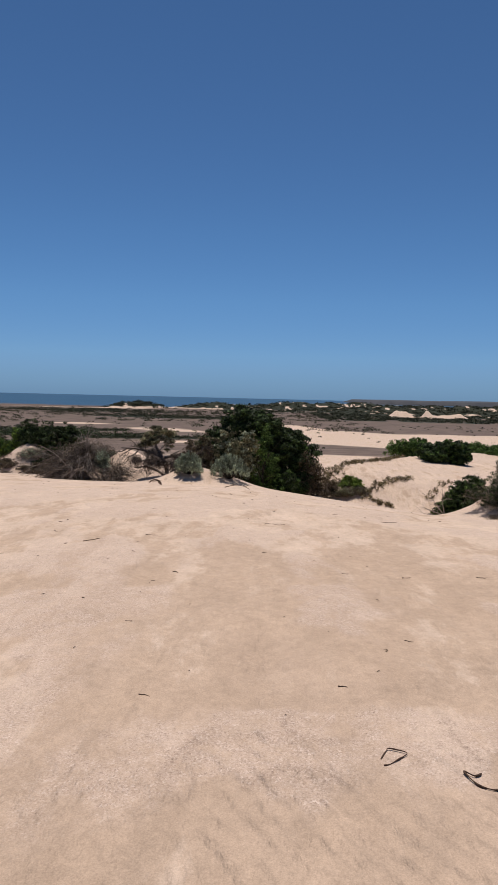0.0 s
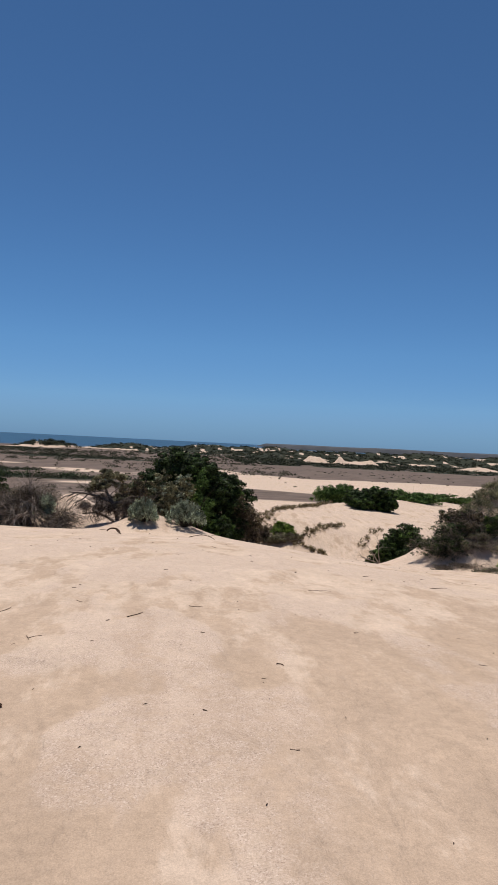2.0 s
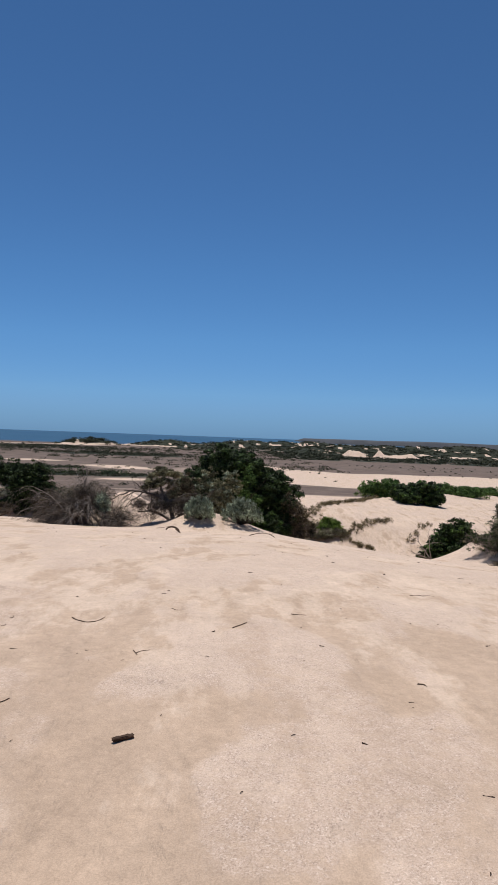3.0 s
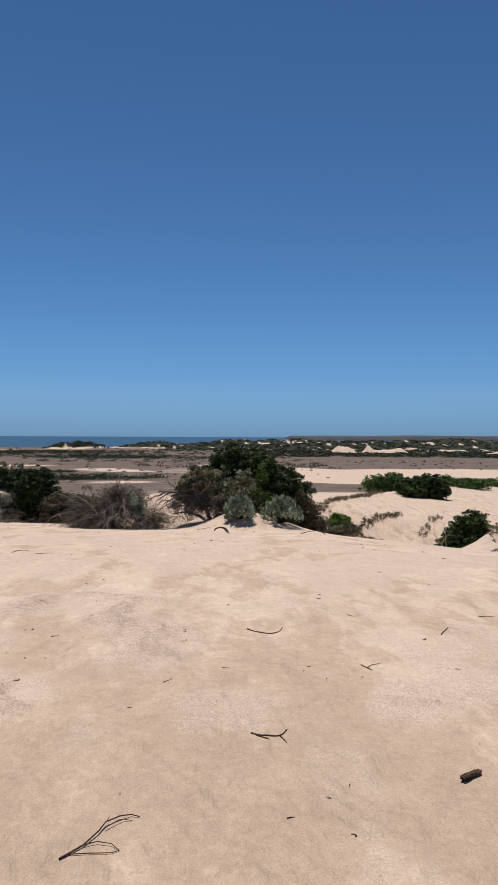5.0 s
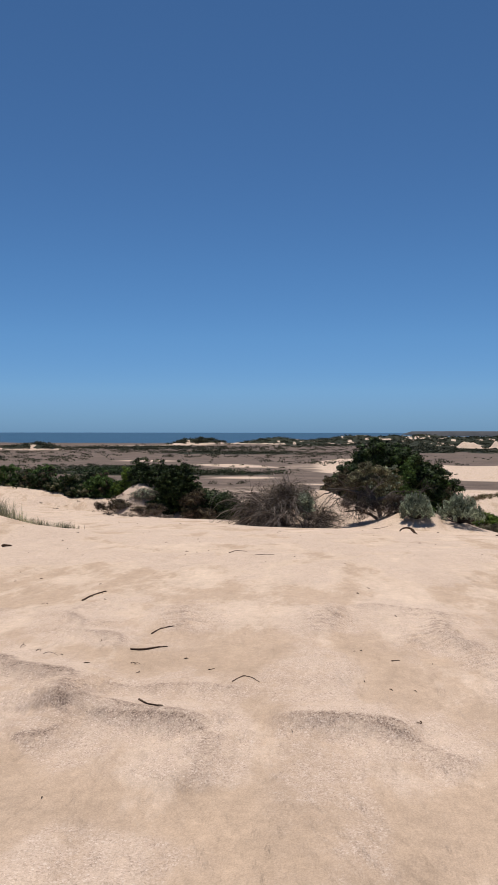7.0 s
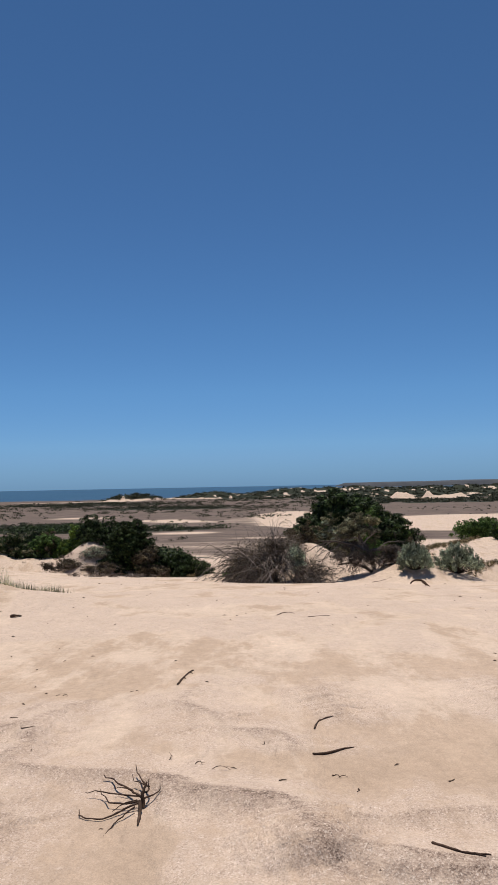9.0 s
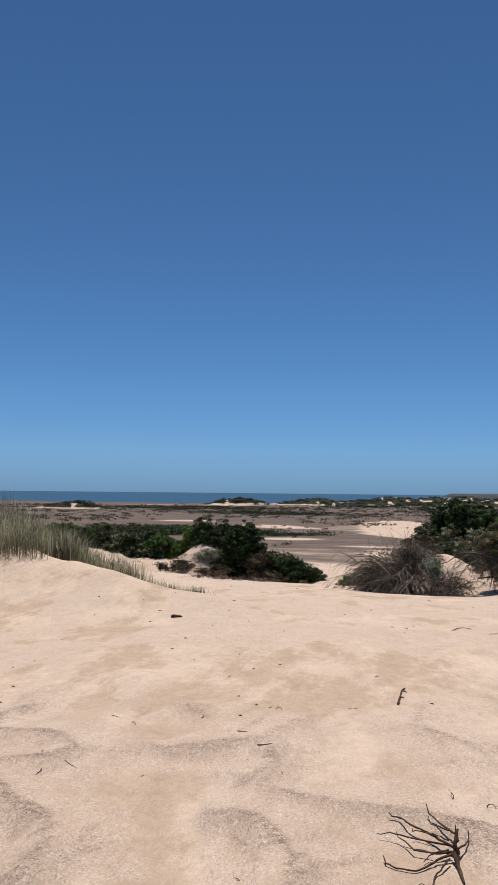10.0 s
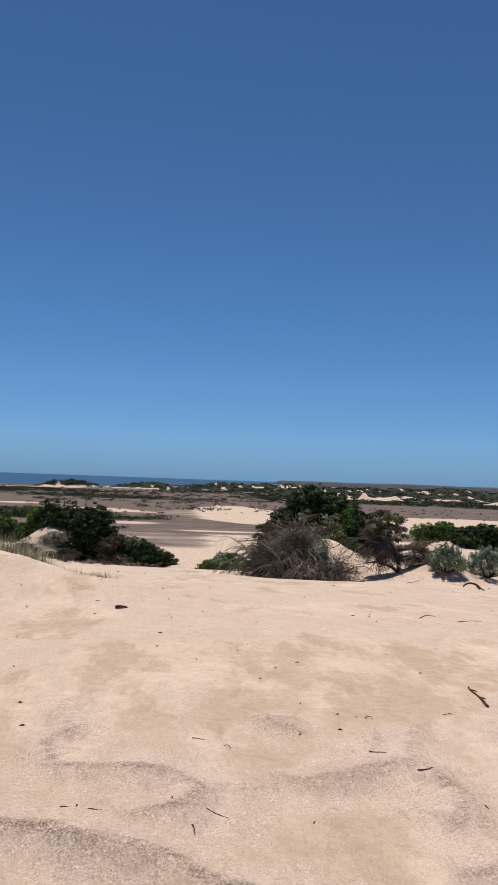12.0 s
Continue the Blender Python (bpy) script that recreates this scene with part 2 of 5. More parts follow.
    rip = maths(nt, 'MULTIPLY', wave.outputs["Fac"], maths(nt, 'ADD', mask("ripple"), rgb_ramp(nt, noise_tex(nt, where, 0.5, 2), [(0.5, (0.0,)), (0.7, (0.6,))])))
    b1 = node(nt, "ShaderNodeBump", Strength=1.0, Distance=0.0065)
    nt.links.new(rip, b1.inputs["Height"])
    b2 = node(nt, "ShaderNodeBump", Strength=0.6, Distance=0.08)
    nt.links.new(noise_tex(nt, stretched(1.5, 0.6, 15), 4.5, 6, 0.6), b2.inputs["Height"])
    b4 = node(nt, "ShaderNodeBump", Strength=0.7, Distance=0.16)
    nt.links.new(noise_tex(nt, stretched(1.5, 0.6, -12), 1.6, 3, 0.5), b4.inputs["Height"])
    nt.links.new(b1.outputs[0], b4.inputs["Normal"])
    nt.links.new(b4.outputs[0], b2.inputs["Normal"])
    b3 = node(nt, "ShaderNodeBump", Distance=0.0018)
    nt.links.new(maths(nt, 'MULTIPLY', maths(nt, 'MAXIMUM', broken, crest), 0.9), b3.inputs["Strength"])
    nt.links.new(coarse.outputs["Distance"], b3.inputs["Height"])
    nt.links.new(b2.outputs[0], b3.inputs["Normal"])
    nt.links.new(b3.outputs[0], b.inputs["Normal"])
    return m


def sea_material():
    m, nt, b = material("sea_water", 0.3, 0.25)
    tc = nt.nodes.new("ShaderNodeTexCoord")
    n = noise_tex(nt, tc.outputs["Object"], 0.004, 5, 0.6)
    nt.links.new(rgb_ramp(nt, n, [(0.3, (0.010, 0.034, 0.05)), (0.7, (0.018, 0.052, 0.072))]), b.inputs["Base Color"])
    bump = node(nt, "ShaderNodeBump", Strength=0.7, Distance=1.2)
    nt.links.new(noise_tex(nt, tc.outputs["Object"], 0.08, 5, 0.7), bump.inputs["Height"])
    nt.links.new(bump.outputs[0], b.inputs["Normal"])
    return m


SAND = sand_material()
WATER = sea_material()
LEAF_DARK = leaf_material("dark_leaf", (0.006, 0.011, 0.005), (0.045, 0.069, 0.021), 0.55, 0.16)
LEAF_GREEN = leaf_material("green_leaf", (0.028, 0.05, 0.014), (0.10, 0.165, 0.04))
LEAF_GREY = leaf_material("grey_leaf", (0.11, 0.13, 0.085), (0.35, 0.39, 0.27), 0.8, 0.2)
LEAF_BROWN = leaf_material("brown_leaf", (0.032, 0.026, 0.016), (0.125, 0.098, 0.058), 0.8, 0.15)
GRASS = leaf_material("grass_blade", (0.13, 0.125, 0.08), (0.36, 0.345, 0.23), 0.7, 0.35)
FAR_LEAF = leaf_material("far_leaf", (0.024, 0.027, 0.018), (0.075, 0.076, 0.046), 0.9, 0.1)
LEAF_OLIVE = leaf_material("olive_leaf", (0.055, 0.054, 0.03), (0.22, 0.205, 0.115), 0.75, 0.2)
LEAF_BRIGHT = leaf_material("bright_leaf", (0.05, 0.08, 0.015), (0.16, 0.235, 0.04))
DRY_TWIG = leaf_material("dry_twig", (0.05, 0.039, 0.032), (0.20, 0.16, 0.13), 0.9, 0.1)
SPRIG = leaf_material("sprig_leaf", (0.075, 0.058, 0.03), (0.25, 0.20, 0.11), 0.8, 0.15)
DEAD = bark_material("dead_wood", (0.14, 0.112, 0.095), (0.42, 0.35, 0.295))
DEAD_DARK = bark_material("dark_dead_wood", (0.05, 0.041, 0.034), (0.19, 0.155, 0.128))
BARK = bark_material("bark", (0.03, 0.024, 0.02), (0.10, 0.08, 0.062))
DRIFT = bark_material("drift_wood", (0.03, 0.018, 0.012), (0.13, 0.08, 0.054))


# ---- ground ----
def mesh_from(name, verts, faces, mat, smooth=True):
    me = bpy.data.meshes.new(name)
    v = np.asarray(verts, dtype=np.float32).reshape(-1, 3)
    f = np.asarray(faces, dtype=np.int32)
    me.vertices.add(len(v))
    me.vertices.foreach_set("co", v.ravel())
    n, k = f.shape
    me.loops.add(n * k)
    me.loops.foreach_set("vertex_index", f.ravel())
    me.polygons.add(n)
    me.polygons.foreach_set("loop_start", np.arange(0, n * k, k, dtype=np.int32))
    me.polygons.foreach_set("loop_total", np.full(n, k, dtype=np.int32))
    me.polygons.foreach_set("use_smooth", np.full(n, smooth))
    me.update(calc_edges=True)
    me.materials.append(mat)
    return me


RIDGES = []


def ridge(*points, high=0.03):
    """A low wind ridge of coarse shell grit, drawn smoothly through its points."""
    p = np.array([points[0], *points, points[-1]], dtype=float)
    line = []
    for a, b, c, d in zip(p, p[1:], p[2:], p[3:]):
        for u in np.linspace(0, 1, 9)[:-1]:
            line.append(0.5 * (2 * b + (c - a) * u + (2 * a - 5 * b + 4 * c - d) * u * u + (3 * b - a - 3 * c + d) * u ** 3))
    RIDGES.append((np.array(line), high))


ridge((-8.14, 8.08), (-7.94, 8.09), (-7.81, 7.99), (-7.69, 7.76), (-7.64, 7.59), (-7.65, 7.37), (-7.72, 7.23), (-7.78, 7.08), (-7.80, 6.95), high=0.045)
ridge((-7.87, 8.40), (-7.61, 8.25), (-7.31, 8.18), (-7.12, 8.15), (-6.98, 8.06), high=0.04)
ridge((-7.09, 8.09), (-6.92, 8.01), (-6.77, 7.85), (-6.53, 7.75), (-6.40, 7.70), (-6.33, 7.48), (-6.30, 7.22), (-6.30, 7.06), high=0.06)
ridge((-6.38, 7.54), (-6.32, 7.27), (-6.26, 7.12), (-6.16, 6.91), high=0.045)
ridge((-6.32, 7.23), (-6.12, 7.19), (-5.93, 7.12), (-5.71, 7.03), (-5.54, 6.96), (-5.42, 6.87), high=0.035)
ridge((-6.19, 7.02), (-6.22, 6.84), (-6.30, 6.76), (-6.39, 6.70), high=0.04)
ridge((-6.21, 7.08), (-5.93, 7.04), (-5.67, 6.97), (-5.52, 6.89), (-5.44, 6.74), (-5.45, 6.43), (-5.47, 6.25), high=0.04)
ridge((-6.37, 7.58), (-5.99, 7.57), (-5.62, 7.56), (-5.12, 7.48), high=0.03)
ridge((-5.19, 7.03), (-4.93, 6.97), (-4.68, 6.95), (-4.47, 6.87), (-4.34, 6.68), (-4.20, 6.53), high=0.035)
ridge((-7.65, 9.81), (-7.80, 9.48), (-7.89, 9.20), (-7.86, 8.95), (-7.79, 8.72), (-7.82, 8.48), (-7.91, 8.37), high=0.03)
ridge((-8.43, 8.93), (-8.23, 8.95), (-8.03, 8.98), high=0.025)
ridge((-8.65, 10.03), (-8.42, 9.81), (-8.26, 9.81), high=0.025)
ridge((-6.90, 10.12), (-7.01, 9.68), (-6.93, 9.42), (-6.76, 9.18), (-6.68, 8.83), (-6.43, 8.79), (-6.32, 8.60), (-6.32, 8.33), high=0.03)
ridge((-5.97, 9.99), (-6.03, 9.57), (-5.99, 9.23), (-5.99, 8.87), high=0.028)
ridge((-9.59, 10.61), (-9.71, 10.14), (-9.59, 9.76), (-9.66, 9.52), (-9.57, 9.21), (-9.31, 9.09), (-9.10, 9.01), (-8.98, 8.88), (-8.94, 8.77), (-9.02, 8.60), (-9.13, 8.52), (-9.24, 8.44), high=0.04)
ridge((-9.84, 8.48), (-9.69, 8.47), (-9.49, 8.43), (-9.37, 8.33), (-9.04, 8.15), (-8.93, 8.04), (-8.74, 7.92), (-8.66, 7.80), (-8.61, 7.62), (-8.62, 7.45), (-8.66, 7.29), high=0.055)
ridge((-8.63, 9.98), (-8.43, 9.72), (-8.27, 9.56), high=0.03)
ridge((-8.62, 9.11), (-8.48, 8.97), (-8.21, 9.00), (-7.97, 9.10), (-7.88, 9.02), (-7.85, 8.85), (-7.84, 8.68), (-7.90, 8.51), (-8.02, 8.40), high=0.035)
ridge((-7.95, 9.72), (-7.99, 9.47), (-8.03, 9.20), high=0.025)
ridge((-4.74, 10.46), (-4.86, 9.30), (-4.93, 8.65), high=0.025)
ridge((-4.23, 9.70), (-3.90, 9.43), (-3.95, 8.84), (-3.94, 8.52), (-3.72, 8.30), high=0.025)
ridge((-6.05, 10.31), (-5.96, 9.27), (-5.80, 8.94), high=0.025)
ridge((-4.72, 9.90), (-4.78, 9.16), (-4.80, 8.71), high=0.025)
ridge((-4.60, 10.07), (-4.26, 9.89), (-3.89, 9.58), (-4.03, 8.89), (-3.90, 8.46), high=0.025)
ridge((-3.71, 8.43), (-3.58, 8.17), (-3.71, 7.65), (-3.57, 7.41), high=0.025)
ridge((-5.22, 7.06), (-4.80, 6.96), (-4.55, 6.98), (-4.41, 6.86), high=0.035)
ridge((-4.62, 10.09), (-4.80, 9.59), (-4.79, 9.05), high=0.025)
ridge((-3.91, 9.65), (-4.04, 8.81), (-3.78, 8.26), (-3.60, 7.63), (-3.33, 7.39), high=0.03)
ridge((-2.43, 6.54), (-2.20, 6.46), (-1.88, 6.22), high=0.02)
ridge((0.04, 3.31), (-0.08, 3.10), (-0.14, 2.94), (-0.17, 2.78), (-0.03, 2.67), high=0.02)
ridge((0.36, 3.50), (0.32, 3.24), (0.44, 3.10), (0.64, 3.16), high=0.02)
ridge((0.14, 2.76), (0.27, 2.88), (0.42, 2.85), (0.60, 2.74), high=0.02)
ridge((1.02, 3.53), (1.03, 3.16), (1.06, 2.96), (1.14, 2.91), high=0.02)


def make_ground():
    cx, cy = -4.5, -1.0
    ang = np.concatenate([np.arange(-48, -36, 0.22), np.arange(-36, 30, 0.165), np.arange(30, 64, 0.24), np.linspace(64, 312, 50)[:-1]])
    rad = np.concatenate([np.arange(0, 3.4, 0.4), np.arange(3.4, 10.6, 0.02), np.arange(10.6, 13, 0.03), np.arange(13, 17, 0.04), 17 * 1.0155 ** np.arange(0, 210), np.arange(440, 760, 4.0), 760 * 1.0155 ** np.arange(0, 14)])
    rad = np.unique(rad)
    rad = rad[np.concatenate([[True], np.diff(rad) > 0.01])]
    rad = np.concatenate([rad[rad < 910], 910 * 1.12 ** np.arange(0, 15)])
    A, R = np.meshgrid(np.radians(ang), rad)
    X, Y = cx + R * np.sin(A), cy + R * np.cos(A)
    x, y = X.ravel(), Y.ravel()
    z = height(x, y)
    near = 1 - ramp(np.hypot(x + 4.5, y + 1.0), 16, 28)
    grit, lift, crest = near_relief(x, y)
    z = z + near * lift
    brown, scrub = land_cover(x, y)
    rows, cols = A.shape
    i = np.arange(rows - 1)[:, None] * cols + np.arange(cols)[None, :]
    j = np.arange(rows - 1)[:, None] * cols + (np.arange(cols)[None, :] + 1) % cols
    faces = np.stack([i, j, j + cols, i + cols], -1).reshape(-1, 4)[:, ::-1]
    me = mesh_from("ground", np.stack([x, y, z], 1), faces, SAND)
    for name, v in (("grit", grit), ("brown", brown), ("scrub", scrub), ("crest", crest), ("pale", ramp(y + 0.35 * x + 2.2 * fbm(x / 1.7, y / 1.7, 3, 51), 4.2, 10.5)), ("ripple", bell(x, y, 0.6, 2.3, 1.6, 0.9) + 0.7 * bell(x, y, -4.0, 5.2, 1.2, 0.8) + 0.6 * bell(x, y, -4.9, 6.0, 0.9, 0.6))):
        a = me.attributes.new(name, 'FLOAT', 'POINT')
        a.data.foreach_set("value", np.asarray(v, dtype=np.float32))
    return tagged(new("ground", me), "pale pinkish dune sand sloping to a brown coastal plain", "sand dune", kind="structure")


def near_relief(x, y):
    """Coarse grit, shelly crests with painted lee shade, and the lift of the swells and ridges."""
    swell = fbm(x / 0.75 + 0.5 * vnoise(x / 1.2, y / 2, 4), y / 1.7 + 0.4 * vnoise(x / 1.5, y / 1.5, 5), 4, 21)
    grit = 0.8 * ramp(swell + 0.25 * ramp(y, 8, 13), 0.08, 0.42)
    lift = 0.05 * swell + 0.02 * fbm(x / 0.26 + 0.5 * vnoise(x, y, 7), y / 0.55, 4, 31)
    crest = 0.0 * x
    for line, high in RIDGES:
        lo, up = line.min(0) - 0.8, line.max(0) + 0.8
        near = np.nonzero((x > lo[0]) & (x < up[0]) & (y > lo[1]) & (y < up[1]))[0]
        if not len(near):
            continue
        px, py = x[near], y[near]
        best, side, where = np.full(len(near), 9.0), np.zeros(len(near)), np.zeros(len(near))
        for k, (lx, ly) in enumerate(line):
            dx, dy = px - lx, py - ly
            d = dx * dx + dy * dy
            hit = d < best
            best = np.where(hit, d, best)
            side = np.where(hit, -dy + 0.25 * dx, side)
            where = np.where(hit, k, where)
        d = np.sqrt(best)
        ends = ramp(where, -1, 6) * ramp(len(line) - 1 - where, -1, 6)
        lee = ramp(side, -0.015, 0.02)
        wide = 0.24 * (1 - lee) + (0.05 + 1.3 * high) * lee
        lift[near] += high * ends * np.exp(-(d / wide) ** 2)
        broken = 0.85 + 0.4 * vnoise(px / 0.11, py / 0.2, 8)
        # dark crest line, and shade painted down the lee side, fading outwards
        line_dark = np.exp(-(d / np.where(lee > 0.5, 0.022 + 0.3 * high, 0.015)) ** 1.6)
        lee_shade = lee * np.exp(-(d / (0.02 + 2.0 * high)) ** 1.6)
        crest[near] = np.maximum(crest[near], ends * broken * (min(1.0, 0.5 + 9 * high) * line_dark + 19 * max(high - 0.02, 0.0) * lee_shade))
        grit[near] = np.maximum(grit[near], ends * np.exp(-(d / 0.38) ** 2) * 1.1 * broken)
    return np.clip(grit, 0, 1), lift, np.clip(crest, 0, 1)


def hilliness(x, y):
    return sum(h * bell(x, y, cx, cy, sx, sy, turn) for cx, cy, h, sx, sy, turn in HILLS[:12])


def white_dunes(x, y):
    return sum(bell(x, y, cx, cy, sx * 1.25, sy * 1.6, turn) for cx, cy, h, sx, sy, turn in HILLS[12:])


def land_cover(x, y):
    """Brown flats and dark scrub, 0 to 1."""
    r = np.hypot(x, y)
    wob = 14 * fbm(x / 22, y / 40, 3, 41)
    far_edge = np.interp(x, [-26, -20, -5, 10, 22, 36, 61, 104, 400], [288, 295, 343, 388, 395, 345, 320, 324, 300])
    near_edge = np.interp(x, [-26, -9, -5, 10, 22, 42, 110, 400], [289, 286, 272, 245, 234, 224, 205, 160])
    tongue = ramp(far_edge + wob * 0.6 - y, 0, 9) * ramp(y - near_edge - wob * 0.3, -3, 5)
    brown = ramp(r, 190, 202) * (1 - tongue)
    brown = np.maximum(brown, 0.62 * ramp(r, 140, 165) * ramp(-x, -6, 6))
    patch = bell(x, y, -24, 233, 10, 5) + bell(x, y, -34, 264, 10, 6) + bell(x, y, 3, 207, 13, 3) + bell(x, y, -41, 312, 11, 7) + 0.7 * bell(x, y, -62, 256, 9, 5)
    patch2 = bell(x, y, -82, 352, 14, 9) + bell(x, y, -30, 300, 12, 8) + bell(x, y, -150, 690, 60, 12)
    brown = brown * (1 - 0.95 * np.clip(patch * 1.3, 0, 1)) * (1 - 0.8 * np.clip(patch2 * 1.4, 0, 1))
    hill = hilliness(x, y)
    white = white_dunes(x, y)
    brown = brown * (1 - 0.9 * ramp(hill + 4 * white, 0.5, 1.6))
    belt = ramp(y + 25 * fbm(x / 40, y / 40, 3, 6), np.where(x > 50, 470, 640), np.where(x > 50, 490, 700)) * ramp(x, -60, 0)
    hum = bell(x, y, -110, 711, 32, 30)
    scrub = np.maximum(ramp(hill, 0.9, 2.5) * (1 - 0.35 * np.clip(hum * 1.5, 0, 1)), belt) * (1 - np.clip(white * 1.7, 0, 1))
    strip = bell(x, y, -48, 455, 50, 55) * ramp(fbm(x / 30, y / 14, 3, 12), -0.15, 0.2) + bell(x, y, -150, 590, 90, 60) * ramp(fbm(x / 40, y / 12, 3, 13), -0.1, 0.2)
    left = bell(x, y, -75, 275, 40, 28) * ramp(fbm(x / 20, y / 12, 3, 14), -0.25, 0.15) + bell(x, y, -66, 250, 26, 9) + 0.9 * bell(x, y, -30, 252, 11, 7)
    dune_left = ramp(-x, 8 + 0.0 * y, 15) * ramp(y, 62, 69) * (1 - ramp(y, 130, 170))
    scrub = np.clip(np.maximum(scrub, np.maximum(np.clip(strip * 1.3, 0, 1), np.maximum(np.clip(1.4 * left, 0, 1), dune_left))), 0, 1)
    fleck = ramp(fbm(x / 6, y / 16, 3, 88), 0.2, 0.3) * ramp(y, 460, 500)
    scrub = scrub * (1 - 0.95 * fleck)
    scrub = scrub * (1 - 0.9 * ramp(y, 755, 775) * ramp(-x, 130, 160))
    return np.clip(brown, 0, 1), scrub


ground = make_ground()

# ---- sea and headland ----
bm = bmesh.new()
ring = [bm.verts.new((4880 * math.sin(a), 4880 * math.cos(a), SEA)) for a in np.linspace(-1.3, 1.3, 40)]
near_edge = [bm.verts.new((x, 860, SEA)) for x in np.linspace(2800, -2800, 40)]
bm.faces.new(ring + near_edge)
bmesh.ops.triangulate(bm, faces=bm.faces[:])
me = bpy.data.meshes.new("sea")
bm.to_mesh(me)
me.materials.append(WATER)
tagged(new("sea", me), "deep blue sea reaching to the horizon", "sea", kind="structure")


# ---- plants ----
def part(name, me, parent, label=""):
    """One mesh as a part under its thing."""
    ob = new(name, me)
    ob.parent = parent
    if label:
        ob["label"] = label
    return ob


def thing(name, x, y, z, label, category, group="", turn=0.0):
    ob = new(name)
    ob.empty_display_size = 0.2
    ob.matrix_world = pose(x, y, z, 0, 0, turn)
    return tagged(ob, label, category, group)


def leaves(rng, lobes, count, size, shell=0.35, long=1.6, up=0.0, face=0.55):
    """Leaf blades, two triangles each, thick on the skins of the lobes and turned outwards."""
    area = np.array([(l[3] * l[4] + l[3] * l[5] + l[4] * l[5]) for l in lobes])
    pick = rng.choice(len(lobes), count, p=area / area.sum())
    L = np.array(lobes)[pick]
    d = rng.normal(size=(count, 3))
    d[:, 2] = np.where(rng.random(count) < 0.6, np.abs(d[:, 2]), d[:, 2])
    d /= np.linalg.norm(d, axis=1)[:, None]
    # uneven outline: each lobe bulges in clumps
    bulge = 1 + 0.16 * np.sin(7 * d[:, 0] + L[:, 0] * 5) * np.sin(6 * d[:, 1] + L[:, 1] * 3) + 0.10 * np.sin(15 * d[:, 0] + 9 * d[:, 2] + L[:, 2])
    rr = bulge * (1 - shell * rng.random(count) ** 1.6 + 0.07 * rng.normal(size=count))
    c = L[:, :3] + d * L[:, 3:6] * rr[:, None]
    n = d + np.array([0, 0, 0.25]) + face * rng.normal(size=(count, 3))
    n /= np.linalg.norm(n, axis=1)[:, None]
    a = np.cross(n, rng.normal(size=(count, 3)))
    a[:, 2] += up
    a /= np.linalg.norm(a, axis=1)[:, None]
    b = np.cross(n, a)
    s = size * (0.6 + 0.8 * rng.random(count))[:, None]
    v = np.stack([c - a * s * long * 0.5, c + b * s * 0.5 + n * s * 0.12, c + a * s * long * 0.5, c - b * s * 0.5 + n * s * 0.12], 1)
    return v.reshape(-1, 3), np.arange(count * 4).reshape(-1, 4)


def tufts(rng, lobes, radius, cover=0.8):
    """Small leafy heads standing on the skins of the lobes, with gaps between them."""
    out = []
    for x, y, z, sx, sy, sz in lobes:
        n = max(3, int(cover * 2.6 * (sx * sy + sx * sz + sy * sz) / 3 / radius ** 2))
        d = rng.normal(size=(n, 3))
        d[:, 2] = np.where(rng.random(n) < 0.7, np.abs(d[:, 2]), d[:, 2])
        d /= np.linalg.norm(d, axis=1)[:, None]
        far = rng.uniform(0.72, 1.12, n)
        r = radius * rng.uniform(0.5, 1.25, n)
        for k in range(n):
            out.append((x + d[k, 0] * sx * far[k], y + d[k, 1] * sy * far[k], z + d[k, 2] * sz * far[k], r[k] * 1.15, r[k], r[k] * rng.uniform(0.6, 0.95)))
    return out


def tube(paths, sides=4):
    """Tapered branches: each path is a list of (x, y, z, radius)."""
    vs, fs, base = [], [], 0
    for p in paths:
        p = np.asarray(p, dtype=float)
        t = np.gradient(p[:, :3], axis=0)
        t /= np.linalg.norm(t, axis=1)[:, None] + 1e-9
        u = np.cross(t, [0.31, 0.17, 0.93])
        u /= np.linalg.norm(u, axis=1)[:, None] + 1e-9
        w = np.cross(t, u)
        k = np.arange(sides) * 2 * np.pi / sides
        ringv = p[:, None, :3] + p[:, 3, None, None] * (np.cos(k)[None, :, None] * u[:, None] + np.sin(k)[None, :, None] * w[:, None])
        vs.append(ringv.reshape(-1, 3))
        m = len(p)
        i = np.arange(m - 1)[:, None] * sides + np.arange(sides)[None]
        j = np.arange(m - 1)[:, None] * sides + (np.arange(sides)[None] + 1) % sides
        fs.append(base + np.stack([i, j, j + sides, i + sides], -1).reshape(-1, 4))
        base += m * sides
    return np.concatenate(vs), np.concatenate(fs)


def twig(rng, start, way, length, radius, steps=7, wander=0.25, sag=0.0):
    p, d, out = np.array(start, float), np.array(way, float), []
    d /= np.linalg.norm(d)
    for k in range(steps + 1):
        out.append((*p, radius * (1 - 0.85 * k / steps) + 0.0008))
        p = p + d * length / steps
        d = d + wander * rng.normal(size=3) / math.sqrt(steps) * 1.2 + np.array([0, 0, -sag / steps])
        d /= np.linalg.norm(d)
    return out


def branching(rng, start, way, length, radius, depth, forks=3, wander=0.3, sag=0.1, spread=0.7):
    stem = twig(rng, start, way, length, radius, 7, wander, sag)
    out = [stem]
    if depth > 0:
        for k in range(forks):
            i = rng.integers(2, 7)
            here = np.array(stem[i][:3])
            d = np.array(stem[i][:3]) - np.array(stem[i - 1][:3])
            d = d / np.linalg.norm(d) + spread * rng.normal(size=3)
            out += branching(rng, here, d, length * rng.uniform(0.4, 0.7), stem[i][3] * 0.7, depth - 1, forks, wander, sag, spread)
    return out


